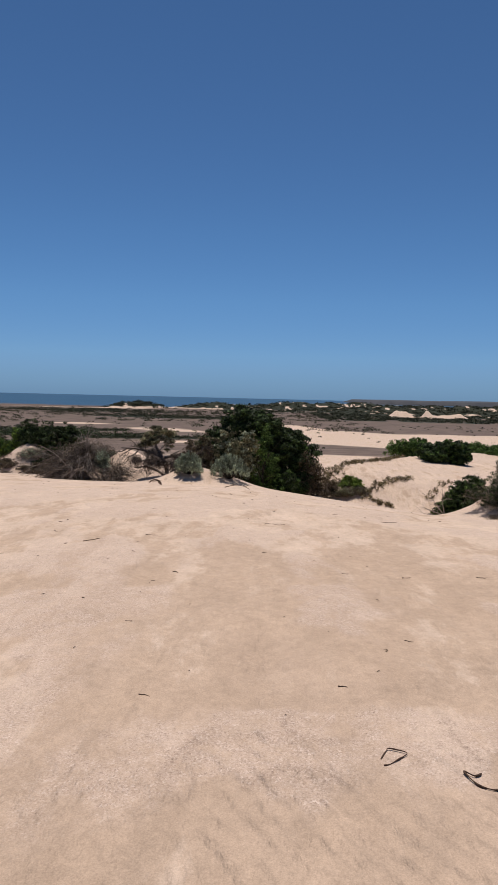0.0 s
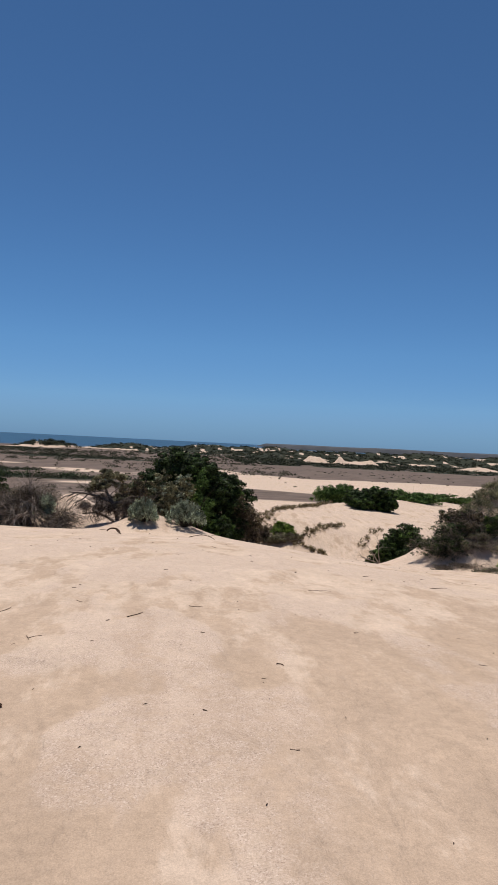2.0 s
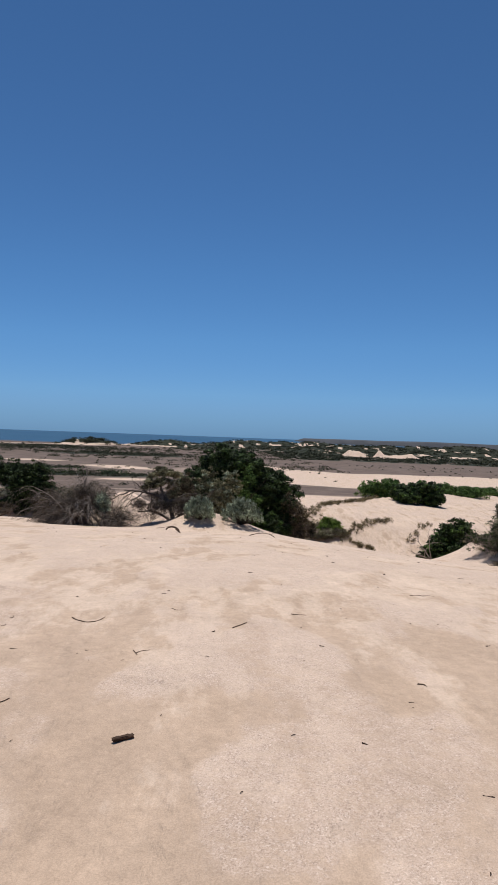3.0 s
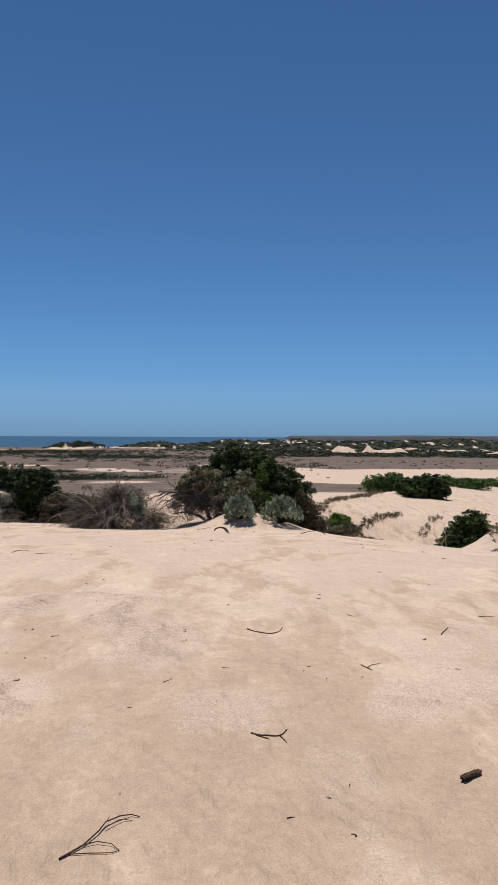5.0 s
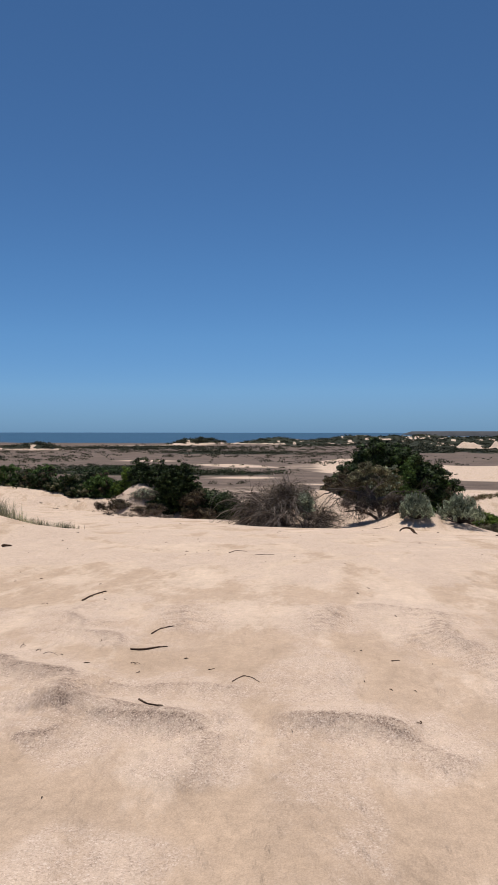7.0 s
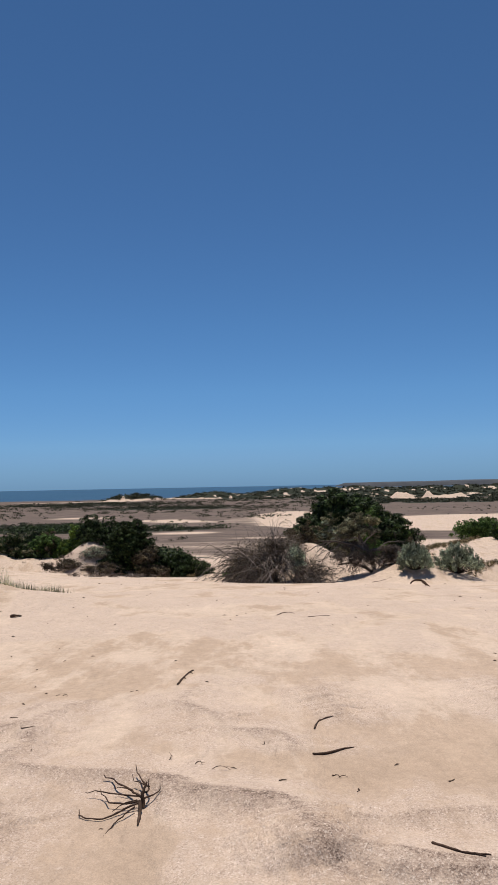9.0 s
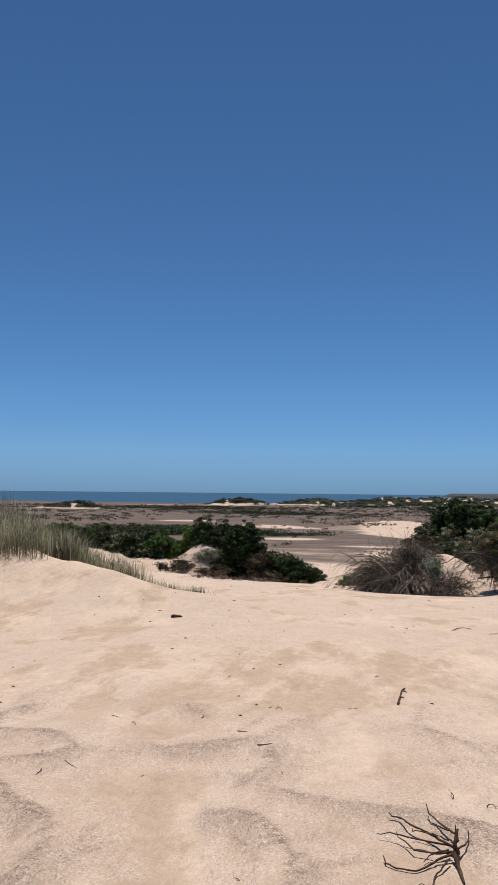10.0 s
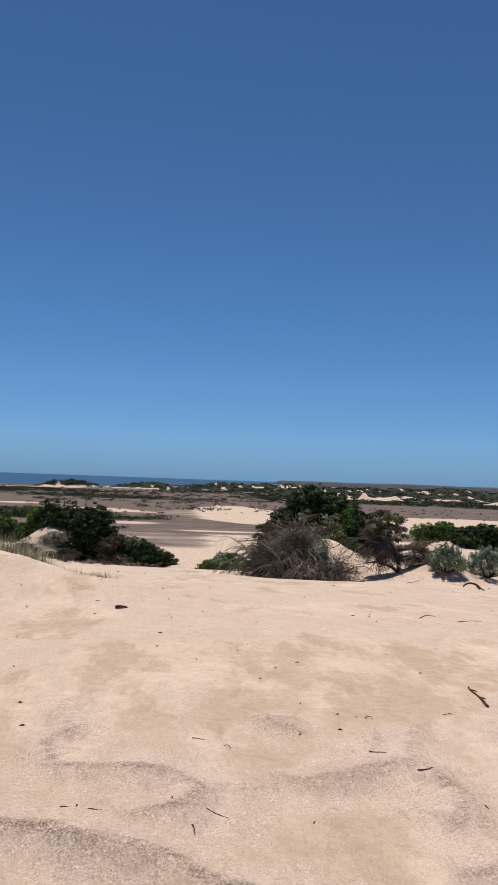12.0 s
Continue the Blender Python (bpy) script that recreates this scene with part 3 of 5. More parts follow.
def gz(x, y):
    """The sand's height with its relief, at one place."""
    x, y = np.array([float(x)]), np.array([float(y)])
    near = 1 - ramp(np.hypot(x + 4.5, y + 1.0), 16, 28)
    return float((height(x, y) + near * near_relief(x, y)[1])[0])


def lumps(rng, w, d, h, n, low=0.0, fat=0.42):
    """Lobes that fill a dome of half-widths w, d and height h."""
    out = []
    for k in range(n):
        a, q = rng.uniform(0, 2 * math.pi), math.sqrt(rng.random())
        u = rng.uniform(low, 1) if k % 2 else rng.uniform(low, 0.45)
        q = max(q, 0.75) if u < 0.35 else q
        reach = math.sqrt(max(0.0, 1 - u * u)) * 0.85 + 0.1
        s = rng.uniform(0.75, 1.15) * fat
        out.append((w * q * reach * math.cos(a), d * q * reach * math.sin(a), h * u * 0.72, w * s, d * s, h * s * 0.8))
    return out


def fine_twigs(rng, lobes, count, thick, long):
    v, f = leaves(rng, lobes, count, thick, shell=0.8, long=long)
    return v, f


def dead_stems(rng, base, count, reach, rise, radius, lean=(0, 0), depth=2, sag=0.5, spread=0.5):
    out = []
    for k in range(count):
        a = rng.uniform(0, 2 * math.pi)
        way = np.array([math.cos(a) + lean[0], math.sin(a) * 0.7 + lean[1], rise * rng.uniform(0.5, 1.3)])
        start = (base[0] + rng.normal() * 0.15, base[1] + rng.normal() * 0.12, base[2])
        out += branching(rng, start, way, reach * rng.uniform(0.6, 1.1), radius * rng.uniform(0.6, 1.1), depth, 3, 0.35, sag, spread)
    return out


# ---- the big dark shrub beyond the crest, and what grows against it ----
def big_shrub():
    rng = np.random.default_rng(11)
    x0, y0 = 0.3, 53.0
    root = thing("coastal_shrub", x0, y0, zat(x0, y0) - 0.1, "large dark green rounded coastal shrub on the dune's lee", "shrub")
    dz = -5.2 - (zat(x0, y0) - 0.1)
    dark = [(-0.5, 0, 4.5, 1.9, 1.9, 1.55), (0.9, 0.1, 4.0, 1.5, 1.6, 1.35), (2.0, 0, 3.1, 1.5, 1.6, 1.5), (3.3, 0.2, 1.9, 1.25, 1.4, 1.9), (-1.7, 0.3, 3.3, 1.5, 1.6, 1.5),
            (1.0, -0.7, 2.0, 1.9, 1.4, 1.8), (-0.8, -0.6, 2.2, 1.8, 1.4, 2.0), (2.9, -0.8, 0.8, 1.4, 1.0, 1.5), (-2.7, 0.2, 2.4, 1.4, 1.4, 1.7), (-3.4, 0, 1.0, 1.2, 1.2, 1.4), (0.8, -0.8, 0.6, 2.2, 1.0, 1.5)]
    dark = [(a, b, c + dz, d, e, f) for a, b, c, d, e, f in dark]
    small = tufts(rng, dark, 0.36, 0.9)
    stems = []
    for l in dark:
        goal = np.array(l[:3])
        stems += branching(rng, (rng.normal() * 0.3, rng.normal() * 0.2, -0.2), goal, np.linalg.norm(goal) * 0.8, 0.09, 2, 3, 0.2, 0.0, 0.4)
    part("trunk", mesh_from("trunk", *tube(stems), BARK), root)
    inner = [(a, b, c, 0.85 * d, 0.85 * e, 0.85 * f) for a, b, c, d, e, f in dark]
    young = [l for l in small if l[1] < -0.2 and rng.random() < 0.22]
    part("crown", mesh_from("crown", *leaves(rng, inner, 26000, 0.14, shell=0.5, face=0.8), LEAF_DARK, False), root)
    part("crown", mesh_from("crown", *leaves(rng, small, 85000, 0.085, shell=0.5), LEAF_DARK, False), root)
    part("crown", mesh_from("crown", *leaves(rng, young, 12000, 0.08, shell=0.5), LEAF_GREEN, False), root, "brighter green young leaves")
    return root


def leafy(name, x, y, w, d, h, mat, count, size, label, seed, n=14, category="shrub", group="", sink=0.08, second=None, twigs=0, long=1.6, up=0.0, dry=None):
    """A dome-shaped shrub: stems, leaf crown, and where it has them dry twigs or a second foliage."""
    rng = np.random.default_rng(seed)
    root = thing(name, x, y, zat(x, y) - sink, label, category, group)
    lobes = lumps(rng, w, d, h, n)
    stems = []
    for l in lobes[:7]:
        goal = np.array(l[:3])
        stems += branching(rng, (rng.normal() * 0.06 * w, rng.normal() * 0.06 * d, -0.1), goal, np.linalg.norm(goal) * 0.95, 0.018 * h + 0.008, 1, 4, 0.3, 0.0, 0.5)
    part("trunk", mesh_from("trunk", *tube(stems, 3), BARK), root)
    inner = [(a, b, c, 0.82 * e, 0.82 * f, 0.82 * g) for a, b, c, e, f, g in lobes]
    heads = tufts(rng, lobes, max(0.09, 2.6 * size))
    rng.shuffle(heads)
    rest = heads[len(heads) // 3:] if second else heads
    part("crown", mesh_from("crown", *leaves(rng, inner, count // 3, size * 1.25, shell=0.6, long=long, up=up, face=0.8), mat, False), root)
    part("crown", mesh_from("crown", *leaves(rng, rest, count, size, shell=0.5, long=long, up=up), mat, False), root)
    if second:
        part("crown", mesh_from("crown", *leaves(rng, heads[:len(heads) // 3], int(count * 0.45), size, shell=0.5, long=long, up=up), second, False), root)
    if twigs:
        part("brushwood", mesh_from("brushwood", *tube(dead_stems(rng, (0, 0, 0), twigs, w * 1.05, 0.9 * h / w, 0.012, depth=2, sag=0.5), 3), DEAD), root, "bare grey twigs")
    if dry:
        part("brushwood", mesh_from("brushwood", *fine_twigs(rng, lobes, dry, 0.012, 16), DRY_TWIG, False), root, "fine dry brushwood")
    return root


big_shrub()
leafy("dry_shrub", -3.2, 48.4, 1.7, 1.1, 3.9, LEAF_BROWN, 13000, 0.065, "brown half-dry shrub leaning on a dark one", 21, dry=7000, second=LEAF_OLIVE)
leafy("grey_shrub", -0.7, 49.2, 1.6, 1.1, 4.2, LEAF_OLIVE, 13000, 0.07, "olive and grey-green shrub in front of a dark one", 22, second=LEAF_GREY)
leafy("green_shrub", 1.0, 49.6, 0.9, 0.8, 4.6, LEAF_GREEN, 5000, 0.07, "bright green young shrub before a dark one", 25)
leafy("dry_shrub", 4.3, 52.0, 1.0, 0.9, 3.3, LEAF_BROWN, 5000, 0.065, "dark brown twiggy shrub at a green shrub's foot", 23, dry=3000)
leafy("grey_shrub", 2.8, 50.8, 1.2, 0.9, 1.7, LEAF_DARK, 5000, 0.07, "low green shrub at the dune's edge", 24, second=LEAF_GREEN)


# ---- saltbushes on the crest ----
def saltbush(x, y, w, h, label, seed):
    rng = np.random.default_rng(seed)
    root = thing("saltbush", x, y, zat(x, y) - 0.06, label, "shrub", "saltbushes on the crest")
    shoots, tips = [], []
    for k in range(170):
        a, q = rng.uniform(0, 2 * math.pi), rng.random() ** 0.6
        up = math.cos(q * 1.35)
        way = np.array([math.cos(a) * math.sin(q * 1.35), math.sin(a) * math.sin(q * 1.35), up])
        length = rng.uniform(0.8, 1.08) * (w * math.sin(q * 1.35) ** 2 + h * up * up) ** 1.0
        shoots.append(twig(rng, (0, 0, 0.05), way, length, 0.006, 5, 0.18, -0.3))
        tip = np.array(shoots[-1][-1][:3])
        tips.append((*(tip * 0.93), 0.045, 0.045, 0.11))
        tips.append((*(tip * 0.78), 0.05, 0.05, 0.10))
    part("trunk", mesh_from("trunk", *tube(shoots, 3), BARK), root)
    part("crown", mesh_from("crown", *leaves(rng, tips, 9500, 0.022, shell=0.9, long=2.6, up=0.8), LEAF_GREY, False), root)
    return root


saltbush(-0.62, 25.3, 0.74, 0.84, "round grey-green saltbush on the dune crest", 12)
saltbush(-1.93, 24.8, 0.52, 0.72, "small grey-green saltbush casting shade on sand", 13)


# ---- dead shrub and gnarled half-dead tree on the mound ----
def dead_shrub():
    rng = np.random.default_rng(14)
    x0, y0 = -5.6, 26.5
    root = thing("dead_shrub", x0, y0, zat(x0, y0) - 0.1, "dry grey-brown shrub with bare arching branches, some green leaves remaining", "shrub")
    for k in range(96):
        part("branch", mesh_from("branch", *tube(dead_stems(rng, (-0.25, -0.1, 0.15), 1, 1.95, 1.35, 0.032, lean=(-0.7, -0.15), depth=2, sag=1.7, spread=0.36), 3), DEAD_DARK if k % 4 else DEAD), root)
    for k in range(64):
        part("branch", mesh_from("branch", *tube(dead_stems(rng, (0.9, -0.3, 0.05), 1, 1.35, 1.0, 0.021, lean=(0.4, -0.1), depth=2, sag=1.5, spread=0.42), 3), DEAD_DARK if k % 4 else DEAD), root)
    cloud = [(-0.6, -0.1, 0.75, 0.8, 0.55, 0.7), (0.1, -0.1, 0.7, 0.65, 0.5, 0.75), (0.95, -0.3, 0.35, 0.65, 0.4, 0.45), (0.35, 0.0, 1.0, 0.55, 0.4, 0.5), (-0.5, -0.4, 0.2, 0.8, 0.35, 0.3), (-1.1, -0.2, 0.5, 0.5, 0.4, 0.45), (-0.2, -0.1, 1.15, 0.5, 0.4, 0.35)]
    part("brushwood", mesh_from("brushwood", *fine_twigs(rng, cloud, 19000, 0.0075, 15), DRY_TWIG, False), root, "fine grey-brown dry brushwood")
    part("crown", mesh_from("crown", *leaves(rng, cloud, 5000, 0.03, shell=0.9, face=0.9), LEAF_BROWN, False), root, "withered brown leaves")
    part("crown", mesh_from("crown", *leaves(rng, [(0.5, -0.3, 0.85, 0.28, 0.26, 0.34), (0.55, -0.35, 0.62, 0.24, 0.2, 0.24)], 2600, 0.032), LEAF_GREY, False), root, "a few grey-green leaves")
    part("trunk", mesh_from("trunk", *tube([twig(rng, (0.45, -0.3, -0.1), (0.1, 0, 1), 1.1, 0.04, 8, 0.2)], 6), DEAD), root)
    return root


def gnarled_tree():
    rng = np.random.default_rng(15)
    x0, y0 = -2.9, 26.1
    z0 = zat(x0, y0) - 0.1
    root = thing("gnarled_tree", x0, y0, z0, "low gnarled half-dead tree with an olive-brown leaf tuft", "tree")
    stem = [[(0.15, 0.1, -0.1, 0.07), (0.05, 0.05, 0.35, 0.065), (-0.1, 0.0, 0.72, 0.06), (-0.3, 0.1, 1.05, 0.045), (-0.38, 0.2, 1.4, 0.025)],
            [(0.2, -0.1, -0.05, 0.05), (-0.2, -0.2, 0.25, 0.045), (-0.6, -0.25, 0.4, 0.035), (-1.0, -0.3, 0.35, 0.02)], [(0.1, -0.1, 0.0, 0.05), (0.35, -0.2, 0.3, 0.04), (0.75, -0.3, 0.35, 0.03), (1.1, -0.4, 0.15, 0.015)],
            [(-0.1, 0.0, 0.72, 0.05), (-0.55, -0.05, 0.9, 0.04), (-1.0, -0.1, 1.0, 0.03), (-1.5, -0.1, 1.02, 0.015)],
            [(0.0, 0.0, 0.7, 0.055), (0.4, -0.1, 0.78, 0.045), (0.85, -0.15, 0.66, 0.04), (1.25, -0.25, 0.42, 0.025), (1.5, -0.3, 0.2, 0.015)]]
    part("trunk", mesh_from("trunk", *tube(stem, 6), DEAD_DARK), root)
    for foot, way, length in (((-0.9, -0.1, 0.95), (-0.5, -0.3, -0.6), 0.9), ((-1.3, -0.1, 1.0), (-0.6, -0.2, -0.4), 0.8), ((-0.5, -0.1, 0.85), (-0.3, -0.4, -0.8), 0.9), ((-0.6, -0.1, 0.85), (0.1, -0.4, -0.9), 0.8),
                              ((0.4, -0.1, 0.75), (0.2, -0.5, -0.7), 0.8), ((0.6, -0.1, 0.7), (0.5, -0.5, -0.5), 0.9)) + (((0.8, -0.15, 0.65), (0.6, -0.3, 0.3), 0.8), ((0.9, -0.15, 0.6), (0.3, -0.6, -0.8), 0.8), ((1.1, -0.2, 0.5), (0.5, -0.5, -0.6), 0.7),
                              ((0.2, 0.0, 0.75), (0.6, -0.2, 0.5), 0.9), ((-0.4, 0.0, 0.85), (-0.8, -0.1, 0.3), 1.0), ((-0.8, -0.1, 0.95), (-0.7, 0.0, 0.25), 0.9), ((0.0, 0.0, 0.6), (-0.7, -0.6, -0.3), 1.0), ((0.1, 0.0, 0.4), (0.5, -0.8, -0.2), 0.9),
                              ((0.7, -0.1, 0.68), (0.9, -0.1, 0.2), 0.9), ((-0.2, 0.0, 0.9), (0.5, 0.0, 0.8), 0.6), ((-0.3, 0.1, 1.0), (-0.6, 0.0, 0.6), 0.6)):
        limb = branching(rng, foot, way, length, 0.024, 2, 4, 0.5, 0.4, 0.55)
        part("branch", mesh_from("branch", *tube(limb, 4), DEAD_DARK if rng.random() < 0.7 else DEAD), root)
    lobes = [(-0.55, 0.2, 1.3, 0.3, 0.3, 0.26), (-0.3, 0.2, 1.52, 0.3, 0.3, 0.26), (0.0, 0.2, 1.42, 0.28, 0.28, 0.26), (0.08, 0.2, 1.15, 0.22, 0.22, 0.22), (-0.7, 0.2, 1.08, 0.22, 0.2, 0.22), (-0.25, 0.15, 1.2, 0.3, 0.25, 0.2)]
    heads = tufts(rng, lobes, 0.11)
    part("crown", mesh_from("crown", *leaves(rng, heads, 8000, 0.032, shell=0.6), LEAF_OLIVE, False), root, "olive-brown leaf tuft")
    part("crown", mesh_from("crown", *leaves(rng, heads[::4], 1800, 0.032, shell=0.6), LEAF_BROWN, False), root, "withered brown leaves")
    hanging = [(0.75, -0.4, 0.42, 0.3, 0.25, 0.3), (1.1, -0.5, 0.3, 0.3, 0.25, 0.28), (0.95, -0.6, 0.12, 0.3, 0.2, 0.2), (-0.5, -0.3, 0.4, 0.2, 0.2, 0.34), (-0.95, -0.3, 0.55, 0.28, 0.2, 0.25), (0.5, -0.3, 0.75, 0.35, 0.2, 0.14), (-0.2, -0.2, 0.45, 0.45, 0.22, 0.3), (0.35, -0.3, 0.4, 0.4, 0.25, 0.3), (-0.4, 0.1, 0.8, 0.4, 0.2, 0.2)]
    part("crown", mesh_from("crown", *leaves(rng, hanging, 2600, 0.028, shell=0.9, face=0.9), LEAF_BROWN, False), root, "withered brown leaves")
    part("brushwood", mesh_from("brushwood", *fine_twigs(rng, hanging, 15000, 0.008, 15), DRY_TWIG, False), root, "fine hanging dry twigs")
    return root


dead_shrub()
gnarled_tree()

# ---- dark shrubs on the left knoll ----
leafy("dark_shrub", -15.3, 60.9, 2.2, 1.6, 4.1, LEAF_DARK, 42000, 0.085, "dense dark green shrub behind the dune crest", 31, n=28, sink=0.7, twigs=4)
leafy("dark_shrub", -17.4, 63.2, 2.6, 1.6, 4.7, LEAF_DARK, 34000, 0.085, "dark green shrub behind a sandy knoll", 36, n=24, sink=2.1)
leafy("green_shrub", -20.0, 64.6, 1.3, 1.1, 3.3, LEAF_BRIGHT, 13000, 0.085, "yellow-green shrub beside a dark one", 32, second=LEAF_GREEN, n=20, sink=1.1)
leafy("dry_shrub", -13.5, 59.8, 1.4, 1.1, 2.4, LEAF_BROWN, 8000, 0.07, "brown dying shrub at a green shrub's edge", 33, dry=4500)
leafy("dry_shrub", -17.3, 60.4, 1.3, 1.0, 0.9, LEAF_GREY, 2200, 0.05, "pale twiggy brush on the knoll's sand", 34, twigs=26, dry=6500)
leafy("dry_shrub", -16.9, 58.9, 1.3, 0.6, 0.8, LEAF_BROWN, 2600, 0.05, "dark fallen brushwood on the knoll's flank", 37, twigs=16, dry=5200)
leafy("dry_shrub", -20.0, 59.9, 1.4, 0.7, 0.9, LEAF_BROWN, 4200, 0.05, "dry brown brush on the knoll", 39, twigs=14, dry=4200)
for k, (x, y, w, h) in enumerate(((-22.6, 65.2, 1.9, 2.6), (-25.4, 65.6, 2.2, 2.3), (-28.6, 66.4, 2.4, 2.2), (-32.2, 66.2, 2.5, 2.3), (-36.2, 67.4, 2.7, 2.3), (-24.0, 69.5, 2.6, 2.6), (-30.4, 71.0, 2.8, 2.4))):
    leafy("dark_shrub", x, y, w, 1.5, h, LEAF_DARK if k % 3 else LEAF_GREEN, 13000, 0.085, "dark green shrub in a dense row above bare sand", 90 + k, n=16, group="shrubs behind the dune", sink=0.75, second=LEAF_OLIVE if k % 2 else LEAF_BROWN)
leafy("low_shrub", -11.3, 61.0, 2.3, 1.5, 2.0, LEAF_DARK, 17000, 0.085, "low spreading dark green shrub in the hollow", 35, n=20)
leafy("low_shrub", -6.2, 46.4, 1.5, 1.1, 1.2, LEAF_GREEN, 12000, 0.06, "low grey-green shrub behind the dead shrub", 38, second=LEAF_GREY, n=16)

# ---- right side of the hollow ----
leafy("green_shrub", 14.8, 49.8, 1.9, 1.7, 3.2, LEAF_DARK, 28000, 0.07, "dense green shrub at the hollow's edge", 41, n=24, sink=0.75, second=LEAF_GREEN)
leafy("dry_shrub", 12.3, 36.2, 1.5, 0.9, 1.6, LEAF_DARK, 8500, 0.04, "half-dry twiggy shrub on the sand edge", 42, twigs=50, dry=6000, second=LEAF_OLIVE)
leafy("dry_shrub", 14.3, 37.0, 1.7, 1.0, 1.2, LEAF_BROWN, 16000, 0.04, "dark brown dry shrub on a knoll", 43, twigs=26, dry=6000, second=LEAF_DARK)
leafy("dark_shrub", 16.6, 38.0, 1.8, 1.2, 1.1, LEAF_DARK, 22000, 0.05, "dark green shrub on a knoll", 44, n=20, second=LEAF_BROWN)
leafy("dry_shrub", 14.2, 35.9, 1.4, 0.6, 0.8, LEAF_OLIVE, 4000, 0.035, "tangled dry brush over a sand bank", 57, twigs=44, dry=5000)
leafy("dark_shrub", 15.7, 36.4, 1.3, 0.9, 1.2, LEAF_DARK, 11000, 0.045, "low dark green bush on a sand bank", 58, second=LEAF_BRIGHT)
leafy("dry_shrub", 12.4, 34.6, 1.2, 0.4, 0.35, LEAF_BROWN, 1200, 0.03, "fallen dry twigs on bare sand", 59, twigs=22, dry=2500)
leafy("green_shrub", 14.9, 34.2, 0.6, 0.5, 0.7, LEAF_BRIGHT, 3500, 0.035, "small yellow-green bush among dry brushwood", 45)
leafy("dry_shrub", 14.3, 33.6, 1.5, 0.5, 0.35, LEAF_OLIVE, 2500, 0.035, "dry brushwood along the sand edge", 54, twigs=16, dry=4000)
leafy("rim_shrub", 19.4, 74.0, 2.3, 1.9, 2.6, LEAF_DARK, 22000, 0.10, "round dark green shrub on the hollow's rim", 46, n=22, second=LEAF_GREEN)
leafy("low_shrub", 18.4, 80.0, 3.2, 2.2, 2.7, LEAF_GREEN, 15000, 0.10, "low green shrub mat on the rim", 47, n=18)
leafy("low_shrub", 36.0, 98.0, 5.5, 1.8, 1.0, LEAF_GREEN, 13000, 0.11, "long low green shrub mat on the rim", 55, n=24)
leafy("low_shrub", 27.5, 90.0, 4.6, 2.0, 1.3, LEAF_GREEN, 15000, 0.11, "low green hedge-like shrub mat on the rim", 48, n=22)
leafy("dry_shrub", 19.3, 82.5, 0.7, 0.6, 2.3, LEAF_BROWN, 1800, 0.09, "small dark dead shrub above a green mat", 49, twigs=6)
leafy("green_shrub", 8.4, 60.4, 0.95, 0.8, 1.1, LEAF_BRIGHT, 5500, 0.06, "small bright green mound of leaves", 50)
leafy("dry_shrub", 6.2, 59.6, 1.3, 0.9, 1.5, LEAF_BROWN, 6000, 0.05, "brown brushwood beside the big shrub", 51, twigs=14, dry=6000)
leafy("dry_shrub", 8.6, 59.2, 1.5, 0.7, 0.7, LEAF_OLIVE, 4500, 0.05, "low olive brush creeping over sand", 56, twigs=16, dry=5000)


def driftwood_branch():
    rng = np.random.default_rng(52)
    x0, y0 = 13.0, 48.8
    root = thing("driftwood_branch", x0, y0, zat(x0, y0), "grey fallen branch with bare forks in the hollow", "driftwood")
    for way in ((-1, -0.1, 0.45), (-1, 0.1, 0.15), (-0.8, -0.2, 0.8), (-1, 0.2, 0.05), (-0.3, 0, 1.0)):
        part("branch", mesh_from("branch", *tube(branching(rng, (0, 0, 0.05), way, 1.7, 0.045, 2, 3, 0.35, 0.25, 0.5), 4), DEAD), root)


driftwood_branch()


# ---- grasses and creeping dune plants ----
def blades(rng, x, y, h, wide, lean=0.35):
    """Grass blades rooted at x, y: three bent pieces each."""
    n = len(x)
    z = height(x, y) - 0.02
    a = rng.uniform(0, 2 * math.pi, n)
    out = lean * np.abs(rng.normal(size=n)) * h
    wx, wy = -np.sin(a) * wide, np.cos(a) * wide
    rows = []
    for t, w in ((0, 1.0), (0.4, 0.85), (0.75, 0.5), (1.0, 0.06)):
        cx, cy, cz = x + np.cos(a) * out * t * t, y + np.sin(a) * out * t * t, z + h * (t - 0.18 * t * t * out / (h + 1e-6))
        rows += [np.stack([cx - wx * w, cy - wy * w, cz], 1), np.stack([cx + wx * w, cy + wy * w, cz], 1)]
    v = np.stack(rows, 1)
    k = np.arange(n)[:, None] * 8
    f = np.concatenate([k + np.array([[0, 1, 3, 2]]), k + np.array([[2, 3, 5, 4]]), k + np.array([[4, 5, 7, 6]])])
    return v.reshape(-1, 3), f


def tussocks(name, places, per, h, wide, spread, mat, label, seed, lean=0.35):
    rng = np.random.default_rng(seed)
    p = np.array(places)
    c = np.repeat(p, per, axis=0)
    x, y = c[:, 0] + rng.normal(size=len(c)) * spread, c[:, 1] + rng.normal(size=len(c)) * spread
    hh = h * rng.uniform(0.45, 1.1, len(c)) * np.repeat(rng.uniform(0.6, 1.15, len(p)), per) * np.interp(-c[:, 0], [11.4, 12.3, 13.4, 15], [0.6, 0.92, 1.2, 1.35])
    ob = new(name, mesh_from(name, *blades(rng, x, y, hh, wide, lean), mat, False))
    return tagged(ob, label, "grass", kind="stuff")


def along(rng, a, b, n, scatter):
    t = rng.random(n)
    return [(a[0] + (b[0] - a[0]) * u + rng.normal() * scatter, a[1] + (b[1] - a[1]) * u + rng.normal() * scatter) for u in t]


